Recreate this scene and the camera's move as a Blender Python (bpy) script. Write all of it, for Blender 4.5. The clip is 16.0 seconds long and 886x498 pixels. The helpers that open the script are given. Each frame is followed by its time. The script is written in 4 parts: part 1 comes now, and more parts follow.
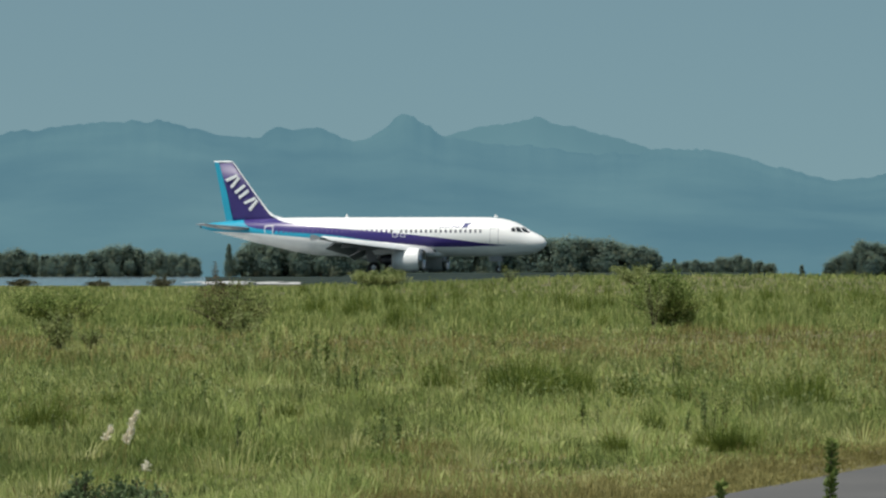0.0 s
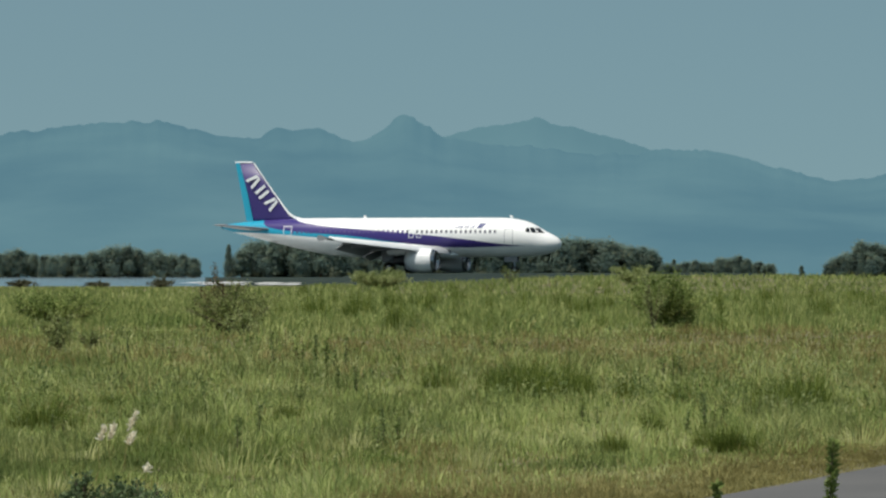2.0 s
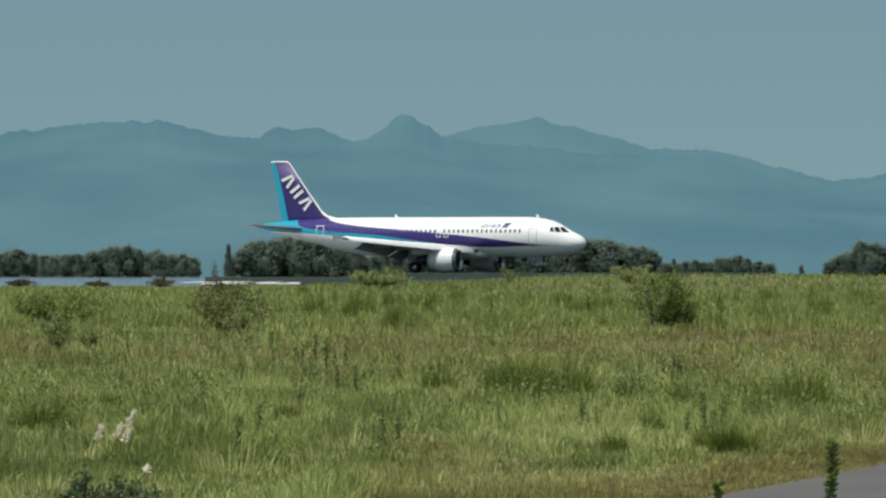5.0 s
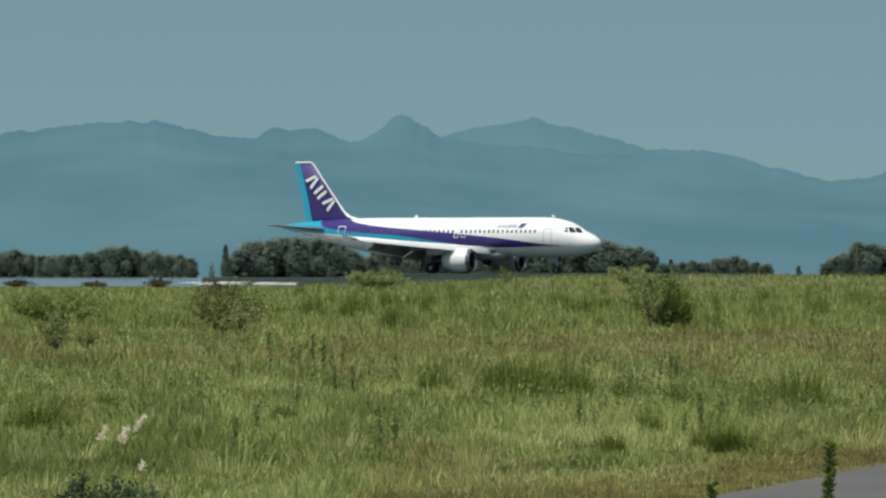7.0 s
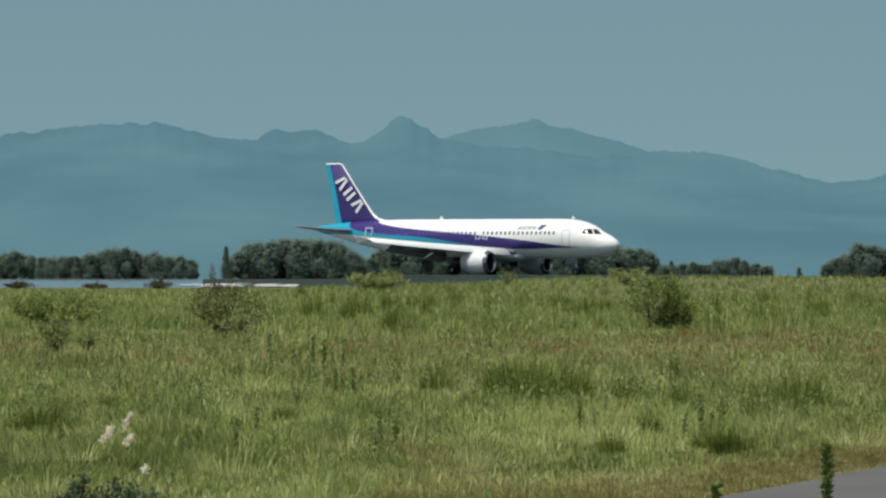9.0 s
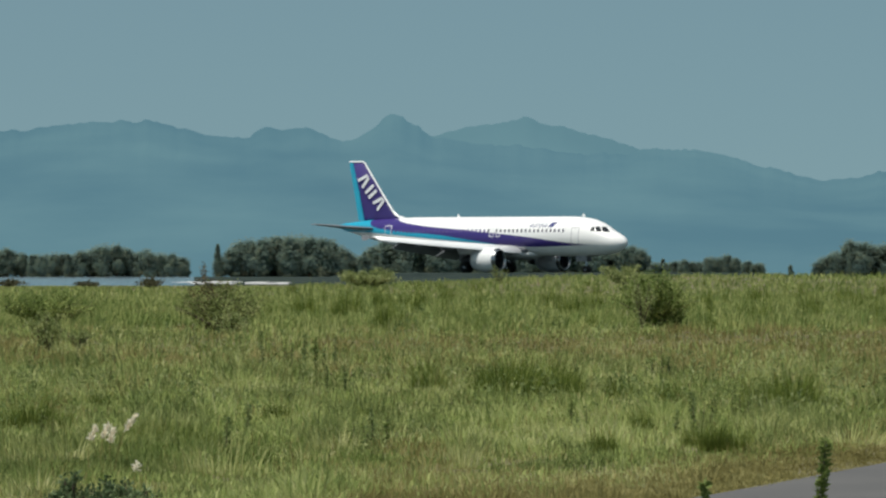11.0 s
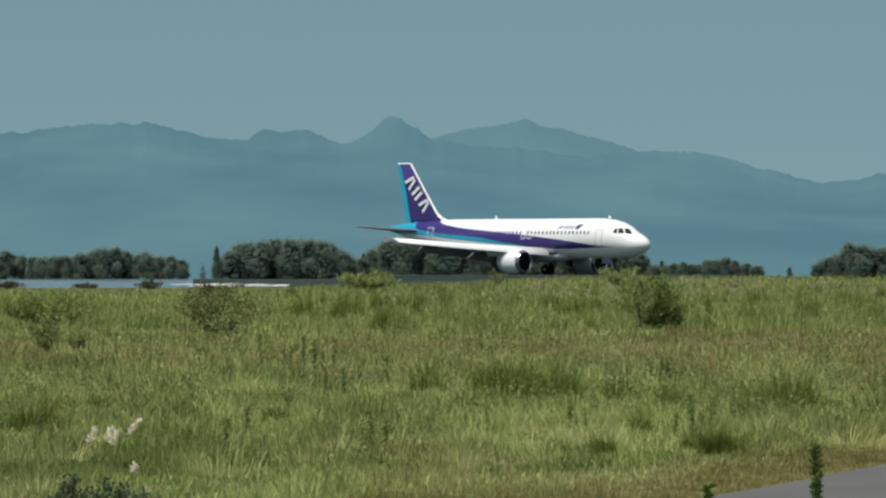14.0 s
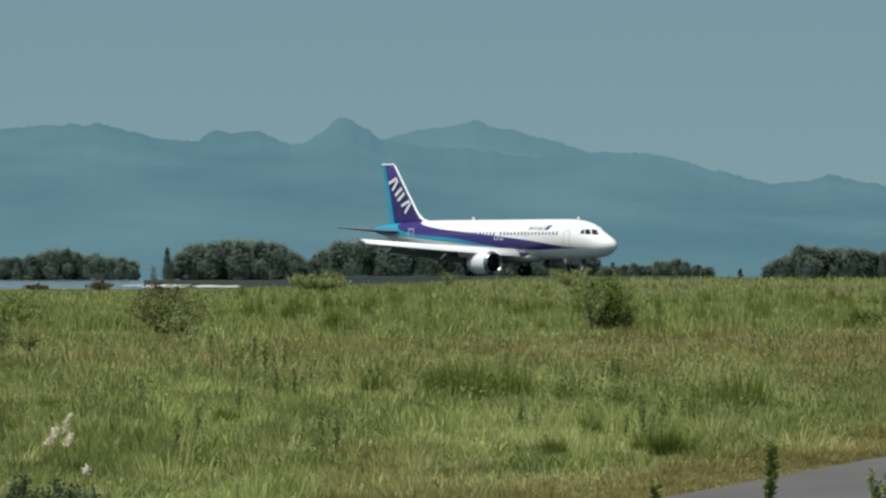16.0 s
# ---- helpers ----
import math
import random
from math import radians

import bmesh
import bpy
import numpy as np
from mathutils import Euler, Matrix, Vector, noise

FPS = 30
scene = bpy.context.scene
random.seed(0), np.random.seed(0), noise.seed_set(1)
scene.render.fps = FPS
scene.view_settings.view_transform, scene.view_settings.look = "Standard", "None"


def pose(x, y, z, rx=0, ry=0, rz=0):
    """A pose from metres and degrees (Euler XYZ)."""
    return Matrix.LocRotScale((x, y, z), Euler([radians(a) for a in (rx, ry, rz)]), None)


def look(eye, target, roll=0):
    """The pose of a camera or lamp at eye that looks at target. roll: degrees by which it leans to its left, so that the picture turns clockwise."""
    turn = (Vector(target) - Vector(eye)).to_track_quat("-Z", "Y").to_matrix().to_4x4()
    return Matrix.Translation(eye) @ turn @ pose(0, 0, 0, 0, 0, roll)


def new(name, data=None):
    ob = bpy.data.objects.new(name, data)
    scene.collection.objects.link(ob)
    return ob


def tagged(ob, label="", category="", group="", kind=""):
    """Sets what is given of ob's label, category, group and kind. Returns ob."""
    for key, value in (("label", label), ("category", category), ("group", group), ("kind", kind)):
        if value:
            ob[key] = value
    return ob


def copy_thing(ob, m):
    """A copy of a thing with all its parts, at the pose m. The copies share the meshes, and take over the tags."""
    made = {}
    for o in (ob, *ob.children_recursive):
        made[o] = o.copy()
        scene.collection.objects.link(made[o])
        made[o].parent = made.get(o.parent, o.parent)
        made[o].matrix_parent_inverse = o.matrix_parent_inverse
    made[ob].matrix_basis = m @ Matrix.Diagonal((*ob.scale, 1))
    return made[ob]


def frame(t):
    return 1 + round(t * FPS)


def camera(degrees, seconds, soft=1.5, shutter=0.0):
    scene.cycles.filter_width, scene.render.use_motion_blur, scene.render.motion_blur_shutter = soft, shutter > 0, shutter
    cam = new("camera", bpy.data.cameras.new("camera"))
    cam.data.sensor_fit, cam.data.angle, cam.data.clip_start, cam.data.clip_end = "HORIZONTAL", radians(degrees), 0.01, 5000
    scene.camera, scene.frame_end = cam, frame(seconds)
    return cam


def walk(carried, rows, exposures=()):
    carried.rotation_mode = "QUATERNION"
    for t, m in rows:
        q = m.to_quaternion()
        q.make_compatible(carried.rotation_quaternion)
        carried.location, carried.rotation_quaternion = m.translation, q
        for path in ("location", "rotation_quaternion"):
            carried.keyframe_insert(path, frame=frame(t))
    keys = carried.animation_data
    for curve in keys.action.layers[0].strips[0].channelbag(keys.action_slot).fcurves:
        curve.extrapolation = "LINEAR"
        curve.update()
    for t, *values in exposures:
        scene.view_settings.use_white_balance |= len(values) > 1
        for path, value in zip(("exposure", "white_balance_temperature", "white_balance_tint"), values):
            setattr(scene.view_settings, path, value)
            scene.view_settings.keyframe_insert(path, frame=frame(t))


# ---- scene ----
EYE = 1.6
cam = camera(8.0, 16.0, soft=2.4)
PAN = [
    (0, 0.000, 90.169), (0.5, -0.005, 90.171), (1, -0.005, 90.169), (1.5, 0.000, 90.161), (2, -0.003, 90.174),
    (2.5, -0.005, 90.171), (3, -0.015, 90.174), (3.5, -0.003, 90.179), (4, 0.000, 90.169), (5.2, -0.006, 90.170),
    (6.5, -0.013, 90.171), (7, -0.031, 90.174), (7.5, -0.033, 90.181), (8, -0.010, 90.176), (8.5, 0.000, 90.179),
    (9, -0.026, 90.189), (10.2, -0.070, 90.176), (11.5, -0.112, 90.161), (12, -0.097, 90.151), (12.5, -0.128, 90.166),
    (13, -0.133, 90.171), (13.5, -0.102, 90.184), (14, -0.112, 90.189), (14.5, -0.204, 90.174), (15, -0.322, 90.184),
    (15.5, -0.485, 90.171), (16, -0.557, 90.199)]
walk(cam, [(t, pose(0, 0, EYE, tilt, 0, yaw)) for t, yaw, tilt in PAN], [(0, 0.05, 6500, 9), (16, 0.05, 6500, 9)])

# ---- light: a high summer sun behind the camera's left shoulder, hazy sky ----
SUN_EL, SUN_AZ = 66.0, -140.0        # azimuth clockwise from the view's direction
world = bpy.data.worlds.new("sky")
scene.world = world
world.use_nodes = True
wn, wl = world.node_tree.nodes, world.node_tree.links
sky = wn.new("ShaderNodeTexSky")
sky.sky_type, sky.sun_disc = "NISHITA", False
sky.sun_elevation, sky.sun_rotation = radians(SUN_EL), radians(SUN_AZ)
sky.air_density, sky.dust_density, sky.ozone_density, sky.altitude = 1.0, 1.5, 2.0, 0
wn["Background"].inputs["Strength"].default_value = 0.09
w_co, w_map, w_tint = wn.new("ShaderNodeTexCoord"), wn.new("ShaderNodeMapping"), wn.new("ShaderNodeMix")
w_map.inputs["Location"].default_value = (0, 0, 0.16)          # the haze evens out the sky low over the land
wl.new(w_co.outputs["Generated"], w_map.inputs["Vector"])
wl.new(w_map.outputs[0], sky.inputs["Vector"])
w_tint.data_type, w_tint.blend_type = "RGBA", "MULTIPLY"
w_tint.inputs["Factor"].default_value = 1.0
w_tint.inputs[7].default_value = (0.92, 1.0, 0.80, 1)
wl.new(sky.outputs[0], w_tint.inputs[6])
wl.new(w_tint.outputs[2], wn["Background"].inputs["Color"])
sun = new("sun", bpy.data.lights.new("sun", "SUN"))
sun.data.energy, sun.data.angle, sun.data.color = 3.9, radians(0.6), (1.0, 0.95, 0.87)
_a, _e = radians(SUN_AZ), radians(SUN_EL)
sun.matrix_basis = look((math.sin(_a) * math.cos(_e) * 50, math.cos(_a) * math.cos(_e) * 50, math.sin(_e) * 50), (0, 0, 0))


# ---- mesh helpers ----
def part(name, me, mat, parent=None, label="", smooth=False):
    """One mesh object, from a mesh or from (verts, faces), under a thing."""
    if isinstance(me, tuple):
        verts, faces = me
        me = bpy.data.meshes.new(name)
        me.from_pydata([tuple(map(float, v)) for v in verts], [], [tuple(map(int, f)) for f in faces])
    if mat is not None and not me.materials:
        me.materials.append(mat)
    if smooth:
        me.shade_smooth()
    ob = new(name, me)
    ob.parent = parent
    if label:
        ob["label"] = label
    return ob


def bear(mrad, dist):
    """Ground place by its bearing from the view's axis, in thousandths, and its distance."""
    return dist * mrad / 1000.0, dist


def merge(*pieces):
    verts, faces = [], []
    for v, f in pieces:
        k = len(verts)
        verts += [tuple(a) for a in v]
        faces += [tuple(i + k for i in q) for q in f]
    return verts, faces


def loft(rings, cap=True):
    """A skin over closed rings with the same count of points."""
    n = len(rings[0])
    verts = [tuple(p) for r in rings for p in r]
    faces = [(i * n + j, i * n + (j + 1) % n, (i + 1) * n + (j + 1) % n, (i + 1) * n + j)
             for i in range(len(rings) - 1) for j in range(n)]
    if cap:
        faces += [tuple(range(n))[::-1], tuple(range((len(rings) - 1) * n, len(rings) * n))]
    return verts, faces


def tube(points, radii, n=8):
    """A round bar along points."""
    rings = []
    for i, p in enumerate(points):
        a, b = Vector(points[max(i - 1, 0)]), Vector(points[min(i + 1, len(points) - 1)])
        q = (b - a).to_track_quat("Z", "Y")
        rings.append([Vector(p) + q @ Vector((math.cos(2 * math.pi * k / n) * radii[i], math.sin(2 * math.pi * k / n) * radii[i], 0)) for k in range(n)])
    return loft(rings)


def turned(profile, n=28, axis="x"):
    """A solid turned round the x (or y) axis from (along, radius) pairs."""
    rings = []
    for a, r in profile:
        ring = []
        for k in range(n):
            c, s = math.cos(2 * math.pi * k / n) * r, math.sin(2 * math.pi * k / n) * r
            ring.append((a, c, s) if axis == "x" else (c, a, s))
        rings.append(ring)
    return loft(rings, cap=False)


def moved(piece, dx=0, dy=0, dz=0):
    return [(x + dx, y + dy, z + dz) for x, y, z in piece[0]], piece[1]


def vnoise(x, y, seed=0):
    """Smooth value noise in 0..1, for arrays."""
    rng = np.random.RandomState(seed)
    tab = rng.rand(256, 256)
    xi, yi = np.floor(x).astype(int), np.floor(y).astype(int)
    fx, fy = x - xi, y - yi
    fx, fy = fx * fx * (3 - 2 * fx), fy * fy * (3 - 2 * fy)
    g = lambda a, b: tab[a % 256, b % 256]
    return (g(xi, yi) * (1 - fx) + g(xi + 1, yi) * fx) * (1 - fy) + (g(xi, yi + 1) * (1 - fx) + g(xi + 1, yi + 1) * fx) * fy


# ---- materials ----
def material(name):
    m = bpy.data.materials.new(name)
    m.use_nodes = True
    return m, m.node_tree.nodes, m.node_tree.links, m.node_tree.nodes["Principled BSDF"]


def ramp(nodes, stops):
    r = nodes.new("ShaderNodeValToRGB")
    while len(r.color_ramp.elements) < len(stops):
        r.color_ramp.elements.new(0.5)
    for e, (p, c) in zip(r.color_ramp.elements, stops):
        e.position, e.color = p, (*c, 1)
    return r


def noise_tex(nodes, links, scale, detail=4, coord="Object"):
    tc, n = nodes.new("ShaderNodeTexCoord"), nodes.new("ShaderNodeTexNoise")
    n.inputs["Scale"].default_value, n.inputs["Detail"].default_value = scale, detail
    links.new(tc.outputs[coord], n.inputs["Vector"])
    return n


def surface(name, a, b, scale, rough=0.6, metal=0.0, bump=0.0, fine=None):
    """A plain surface that varies between two colours at two scales, with a little relief."""
    m, n, l, p = material(name)
    big, small = noise_tex(n, l, scale, 5), noise_tex(n, l, fine or scale * 14, 3)
    mix = n.new("ShaderNodeMath")
    mix.operation, mix.inputs[1].default_value = "MULTIPLY_ADD", 0.45
    l.new(small.outputs[0], mix.inputs[0])
    half = n.new("ShaderNodeMath")
    half.operation, half.inputs[1].default_value = "MULTIPLY", 0.55
    l.new(big.outputs[0], half.inputs[0])
    l.new(half.outputs[0], mix.inputs[2])
    r = ramp(n, [(0.32, a), (0.68, b)])
    l.new(mix.outputs[0], r.inputs[0])
    l.new(r.outputs[0], p.inputs["Base Color"])
    p.inputs["Roughness"].default_value, p.inputs["Metallic"].default_value = rough, metal
    if bump:
        bp = n.new("ShaderNodeBump")
        bp.inputs["Strength"].default_value = bump
        l.new(small.outputs[0], bp.inputs["Height"])
        l.new(bp.outputs[0], p.inputs["Normal"])
    return m


def leafy(name, stops, patch=0.25, through_light=0.35, rough=0.6, fine=17, own=0.42, sheer=0.0):
    """Leaves and blades: each its own tint, drifting over the ground, and letting some light through."""
    m, n, l, p = material(name)
    geo = n.new("ShaderNodeNewGeometry")
    big = noise_tex(n, l, patch, 3)
    add = n.new("ShaderNodeMath")
    add.operation, add.inputs[1].default_value = "MULTIPLY_ADD", own
    l.new(geo.outputs["Random Per Island"], add.inputs[0])
    sub = n.new("ShaderNodeMath")
    sub.operation, sub.inputs[1].default_value, sub.inputs[2].default_value = "MULTIPLY_ADD", 1.6, -0.54
    l.new(big.outputs[0], sub.inputs[0])
    l.new(sub.outputs[0], add.inputs[2])
    tuft, both = noise_tex(n, l, patch * fine, 2), n.new("ShaderNodeMath")
    both.operation, both.inputs[1].default_value = "MULTIPLY_ADD", 1.5
    l.new(tuft.outputs[0], both.inputs[0])
    l.new(add.outputs[0], both.inputs[2])
    less = n.new("ShaderNodeMath")
    less.operation, less.inputs[1].default_value = "SUBTRACT", 0.75
    l.new(both.outputs[0], less.inputs[0])
    r = ramp(n, stops)
    l.new(less.outputs[0], r.inputs[0])
    l.new(r.outputs[0], p.inputs["Base Color"])
    p.inputs["Roughness"].default_value = rough
    p.inputs["Specular IOR Level"].default_value = 0.3 * (1 - rough)
    tr, mx = n.new("ShaderNodeBsdfTranslucent"), n.new("ShaderNodeMixShader")
    l.new(r.outputs[0], tr.inputs["Color"])
    mx.inputs[0].default_value = through_light
    l.new(p.outputs[0], mx.inputs[1])
    l.new(tr.outputs[0], mx.inputs[2])
    last = mx
    # Lets the blue distance show through and lifts the crowns' inner shade.
    if sheer:
        clear, last = n.new("ShaderNodeBsdfTransparent"), n.new("ShaderNodeMixShader")
        last.inputs[0].default_value = sheer
        l.new(mx.outputs[0], last.inputs[1])
        l.new(clear.outputs[0], last.inputs[2])
    l.new(last.outputs[0], n["Material Output"].inputs["Surface"])
    return m


def livery_paint():
    """White airliner paint with a purple and a cyan sweep that climb towards the tail. Local x runs aft from the nose at 17.7."""
    m, n, l, p = material("livery_paint")
    tc, sep = n.new("ShaderNodeTexCoord"), n.new("ShaderNodeSeparateXYZ")
    l.new(tc.outputs["Object"], sep.inputs[0])
    aft = n.new("ShaderNodeMath")
    aft.operation, aft.inputs[1].default_value, aft.inputs[2].default_value = "MULTIPLY_ADD", -1 / 40.0, 17.7 / 40.0
    l.new(sep.outputs["X"], aft.inputs[0])
    high = n.new("ShaderNodeMath")
    high.operation, high.inputs[1].default_value = "MULTIPLY", 1 / 8.0
    l.new(sep.outputs["Z"], high.inputs[0])

    def above(points):
        c, g = n.new("ShaderNodeFloatCurve"), n.new("ShaderNodeMath")
        cv = c.mapping.curves[0]
        pts = [(x / 40.0, z / 8.0) for x, z in points]
        cv.points[0].location, cv.points[1].location = pts[0], pts[-1]
        for q in pts[1:-1]:
            cv.points.new(*q)
        c.mapping.update()
        l.new(aft.outputs[0], c.inputs["Value"])
        g.operation = "GREATER_THAN"
        l.new(high.outputs[0], g.inputs[0])
        l.new(c.outputs[0], g.inputs[1])
        return g

    top = above([(0, 2.86), (3.6, 2.9), (11, 3.7), (15.4, 4.14), (19.8, 4.5), (27.0, 5.2), (28.8, 5.6), (29.6, 6.3), (40, 8)])
    mid = above([(0, 2.9), (3.6, 2.88), (12.5, 2.76), (18, 3.35), (22.7, 3.97), (27.6, 4.33), (32.0, 4.9), (33.2, 6.2), (40, 8)])
    low = above([(0, 3.3), (8, 3.2), (12.5, 2.84), (17.5, 3.1), (22.7, 3.5), (27.3, 3.86), (32, 4.22), (40, 4.5)])

    def blend(f, a, b):
        x = n.new("ShaderNodeMix")
        x.data_type = "RGBA"
        l.new(f, x.inputs["Factor"])
        for s, c in ((6, a), (7, b)):
            if isinstance(c, tuple):
                x.inputs[s].default_value = (*c, 1)
            else:
                l.new(c, x.inputs[s])
        return x.outputs[2]

    dirt = noise_tex(n, l, 0.7, 6)
    grime = ramp(n, [(0.3, (0.79, 0.80, 0.81)), (0.65, (0.88, 0.88, 0.88))])
    l.new(dirt.outputs[0], grime.inputs[0])
    c = blend(low.outputs[0], grime.outputs[0], (0.02, 0.33, 0.50))
    c = blend(mid.outputs[0], c, (0.045, 0.030, 0.18))
    c = blend(top.outputs[0], c, grime.outputs[0])
    l.new(c, p.inputs["Base Color"])
    p.inputs["Roughness"].default_value = 0.28
    return m


def fin_paint():
    """Purple fin with a cyan rear edge on the rudder."""
    return surface("fin_paint", (0.030, 0.020, 0.13), (0.042, 0.028, 0.165), 0.8, 0.45)


WHITE = surface("white_paint", (0.74, 0.76, 0.78), (0.84, 0.85, 0.86), 0.6, 0.3)
LIVERY = livery_paint()
FINPAINT = fin_paint()
CYAN = surface("cyan_paint", (0.02, 0.31, 0.47), (0.025, 0.36, 0.52), 0.8, 0.3)
WINGGREY = surface("wing_grey", (0.17, 0.18, 0.20), (0.26, 0.27, 0.29), 0.5, 0.35)
BARE = surface("bare_metal", (0.30, 0.31, 0.33), (0.42, 0.42, 0.44), 1.5, 0.25, 1.0)
DARKMETAL = surface("dark_metal", (0.03, 0.03, 0.035), (0.07, 0.07, 0.075), 2.0, 0.4, 0.6)
RUBBER = surface("rubber", (0.012, 0.012, 0.012), (0.03, 0.03, 0.03), 5.0, 0.8)
VIOLETPANE = surface("violet_pane", (0.07, 0.055, 0.19), (0.16, 0.13, 0.30), 2.0, 0.15)
CABINPANE = surface("cabin_pane", (0.06, 0.065, 0.09), (0.17, 0.17, 0.22), 2.5, 0.12)
PANE = surface("dark_pane", (0.01, 0.012, 0.016), (0.03, 0.035, 0.045), 2.0, 0.08)
GREYLINE = surface("grey_line", (0.42, 0.43, 0.46), (0.5, 0.5, 0.53), 2.0, 0.4)
NAVY = surface("navy_mark", (0.035, 0.045, 0.17), (0.05, 0.06, 0.22), 2.0, 0.6)

SOIL = surface("meadow_soil", (0.10, 0.09, 0.042), (0.18, 0.155, 0.08), 0.12, 0.95, bump=0.6, fine=3.0)
ASPHALT = surface("asphalt", (0.072, 0.070, 0.070), (0.122, 0.118, 0.114), 0.6, 0.85, bump=0.4, fine=40)
# The sky's mirage is put into the asphalt's pale blue base colour.
RUNWAY = surface("mirage_tinted_asphalt", (0.15, 0.185, 0.205), (0.21, 0.245, 0.265), 0.02, 0.105, fine=0.2)
# Matt dark colour stands in for trees mirrored in the runway's heat mirage.
TREE_REFLECTION = surface("tree_reflection_asphalt", (0.022, 0.034, 0.034), (0.055, 0.07, 0.062), 0.05, 0.95, fine=0.6)
TREE_REFLECTION.node_tree.nodes["Principled BSDF"].inputs["Specular IOR Level"].default_value = 0.0
PALE = surface("pale_concrete", (0.55, 0.55, 0.54), (0.72, 0.72, 0.7), 0.05, 0.7, fine=0.5)
BARK = surface("bark", (0.05, 0.035, 0.025), (0.12, 0.09, 0.06), 3.0, 0.9, bump=0.6)

GRASS = leafy("meadow_grass", [(0.05, (0.12, 0.175, 0.042)), (0.36, (0.285, 0.36, 0.11)), (0.66, (0.48, 0.54, 0.195)), (0.95, (0.63, 0.62, 0.32))], 0.16, 0.45)
REED = leafy("tall_reed_grass", [(0.05, (0.10, 0.165, 0.04)), (0.45, (0.25, 0.31, 0.095)), (0.88, (0.48, 0.50, 0.20))], 0.2, 0.42)
DRY = leafy("dry_seed_grass", [(0.12, (0.17, 0.145, 0.05)), (0.5, (0.285, 0.255, 0.094)), (0.9, (0.49, 0.45, 0.2))], 0.2, 0.42)
LUSH = leafy("lush_green_grass", [(0.1, (0.095, 0.135, 0.038)), (0.5, (0.215, 0.265, 0.085)), (0.9, (0.42, 0.455, 0.185))], 0.22, 0.42)
DEEP = leafy("deep_green_blades", [(0.1, (0.085, 0.125, 0.022)), (0.5, (0.17, 0.22, 0.045)), (0.9, (0.35, 0.38, 0.11))], 0.6)
SHRUB = leafy("shrub_leaf", [(0.1, (0.095, 0.14, 0.036)), (0.5, (0.20, 0.265, 0.075)), (0.9, (0.42, 0.47, 0.17))], 1.0, 0.42, fine=4, own=0.5)
OLIVE = leafy("olive_shrub_leaf", [(0.1, (0.10, 0.13, 0.04)), (0.5, (0.20, 0.245, 0.082)), (0.9, (0.40, 0.43, 0.18))], 1.0, 0.42, fine=4, own=0.5)
GREYLEAF = leafy("grey_green_leaf", [(0.15, (0.08, 0.125, 0.04)), (0.5, (0.17, 0.235, 0.08)), (0.9, (0.32, 0.38, 0.16))], 2.0, fine=4, own=0.5)
PALELEAF = leafy("pale_shrub_leaf", [(0.1, (0.14, 0.18, 0.06)), (0.5, (0.28, 0.33, 0.125)), (0.9, (0.48, 0.51, 0.25))], 1.0, 0.45, fine=4, own=0.5)
PALEGRASS = leafy("pale_straw_grass", [(0.1, (0.30, 0.33, 0.12)), (0.5, (0.50, 0.52, 0.21)), (0.9, (0.70, 0.67, 0.38))], 0.3, 0.45)
RUSSET = leafy("russet_twig_leaf", [(0.1, (0.085, 0.065, 0.036)), (0.5, (0.16, 0.12, 0.06)), (0.9, (0.27, 0.22, 0.10))], 1.0, fine=4)
SCRUB = leafy("dark_scrub_leaf", [(0.1, (0.06, 0.065, 0.04)), (0.5, (0.11, 0.11, 0.065)), (0.9, (0.19, 0.19, 0.11))], 1.0, fine=4)
PLUME = leafy("white_plume", [(0.2, (0.80, 0.74, 0.60)), (0.8, (0.90, 0.86, 0.74))], 2.0)
DARKLEAF = leafy("dark_blue_green_leaf", [(0.1, (0.055, 0.09, 0.04)), (0.5, (0.12, 0.175, 0.08)), (0.9, (0.32, 0.39, 0.22))], 2.0)
# Air haze is mixed into the leaf colour: paler and bluer than the trees.
HAZYTREELEAF = leafy("hazy_tree_leaf", [(0.1, (0.17, 0.25, 0.235)), (0.5, (0.235, 0.305, 0.245)), (0.9, (0.335, 0.355, 0.25))], 0.16, 0.66, 1.0, 5, 0.3, 0.38)


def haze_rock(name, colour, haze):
    """Wooded mountain slopes; kilometres of blue haze before them are painted in as an even emission."""
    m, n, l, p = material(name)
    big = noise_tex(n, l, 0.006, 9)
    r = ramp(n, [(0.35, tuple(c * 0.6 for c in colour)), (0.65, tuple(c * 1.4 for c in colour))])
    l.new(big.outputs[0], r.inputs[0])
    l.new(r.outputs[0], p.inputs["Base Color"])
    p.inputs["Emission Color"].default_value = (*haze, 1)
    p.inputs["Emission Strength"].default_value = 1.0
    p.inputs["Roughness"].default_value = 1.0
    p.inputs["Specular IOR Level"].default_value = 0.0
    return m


# ---- the ground ----
ROAD_A, ROAD_D = Vector((1.92, 44.2)), Vector((0.2326, 0.9726))      # the lane's field-side edge and its direction


def lane_side(x, y):
    """Metres to the field side (positive) of the lane's edge."""
    return -(x - ROAD_A.x) * ROAD_D.y + (y - ROAD_A.y) * ROAD_D.x


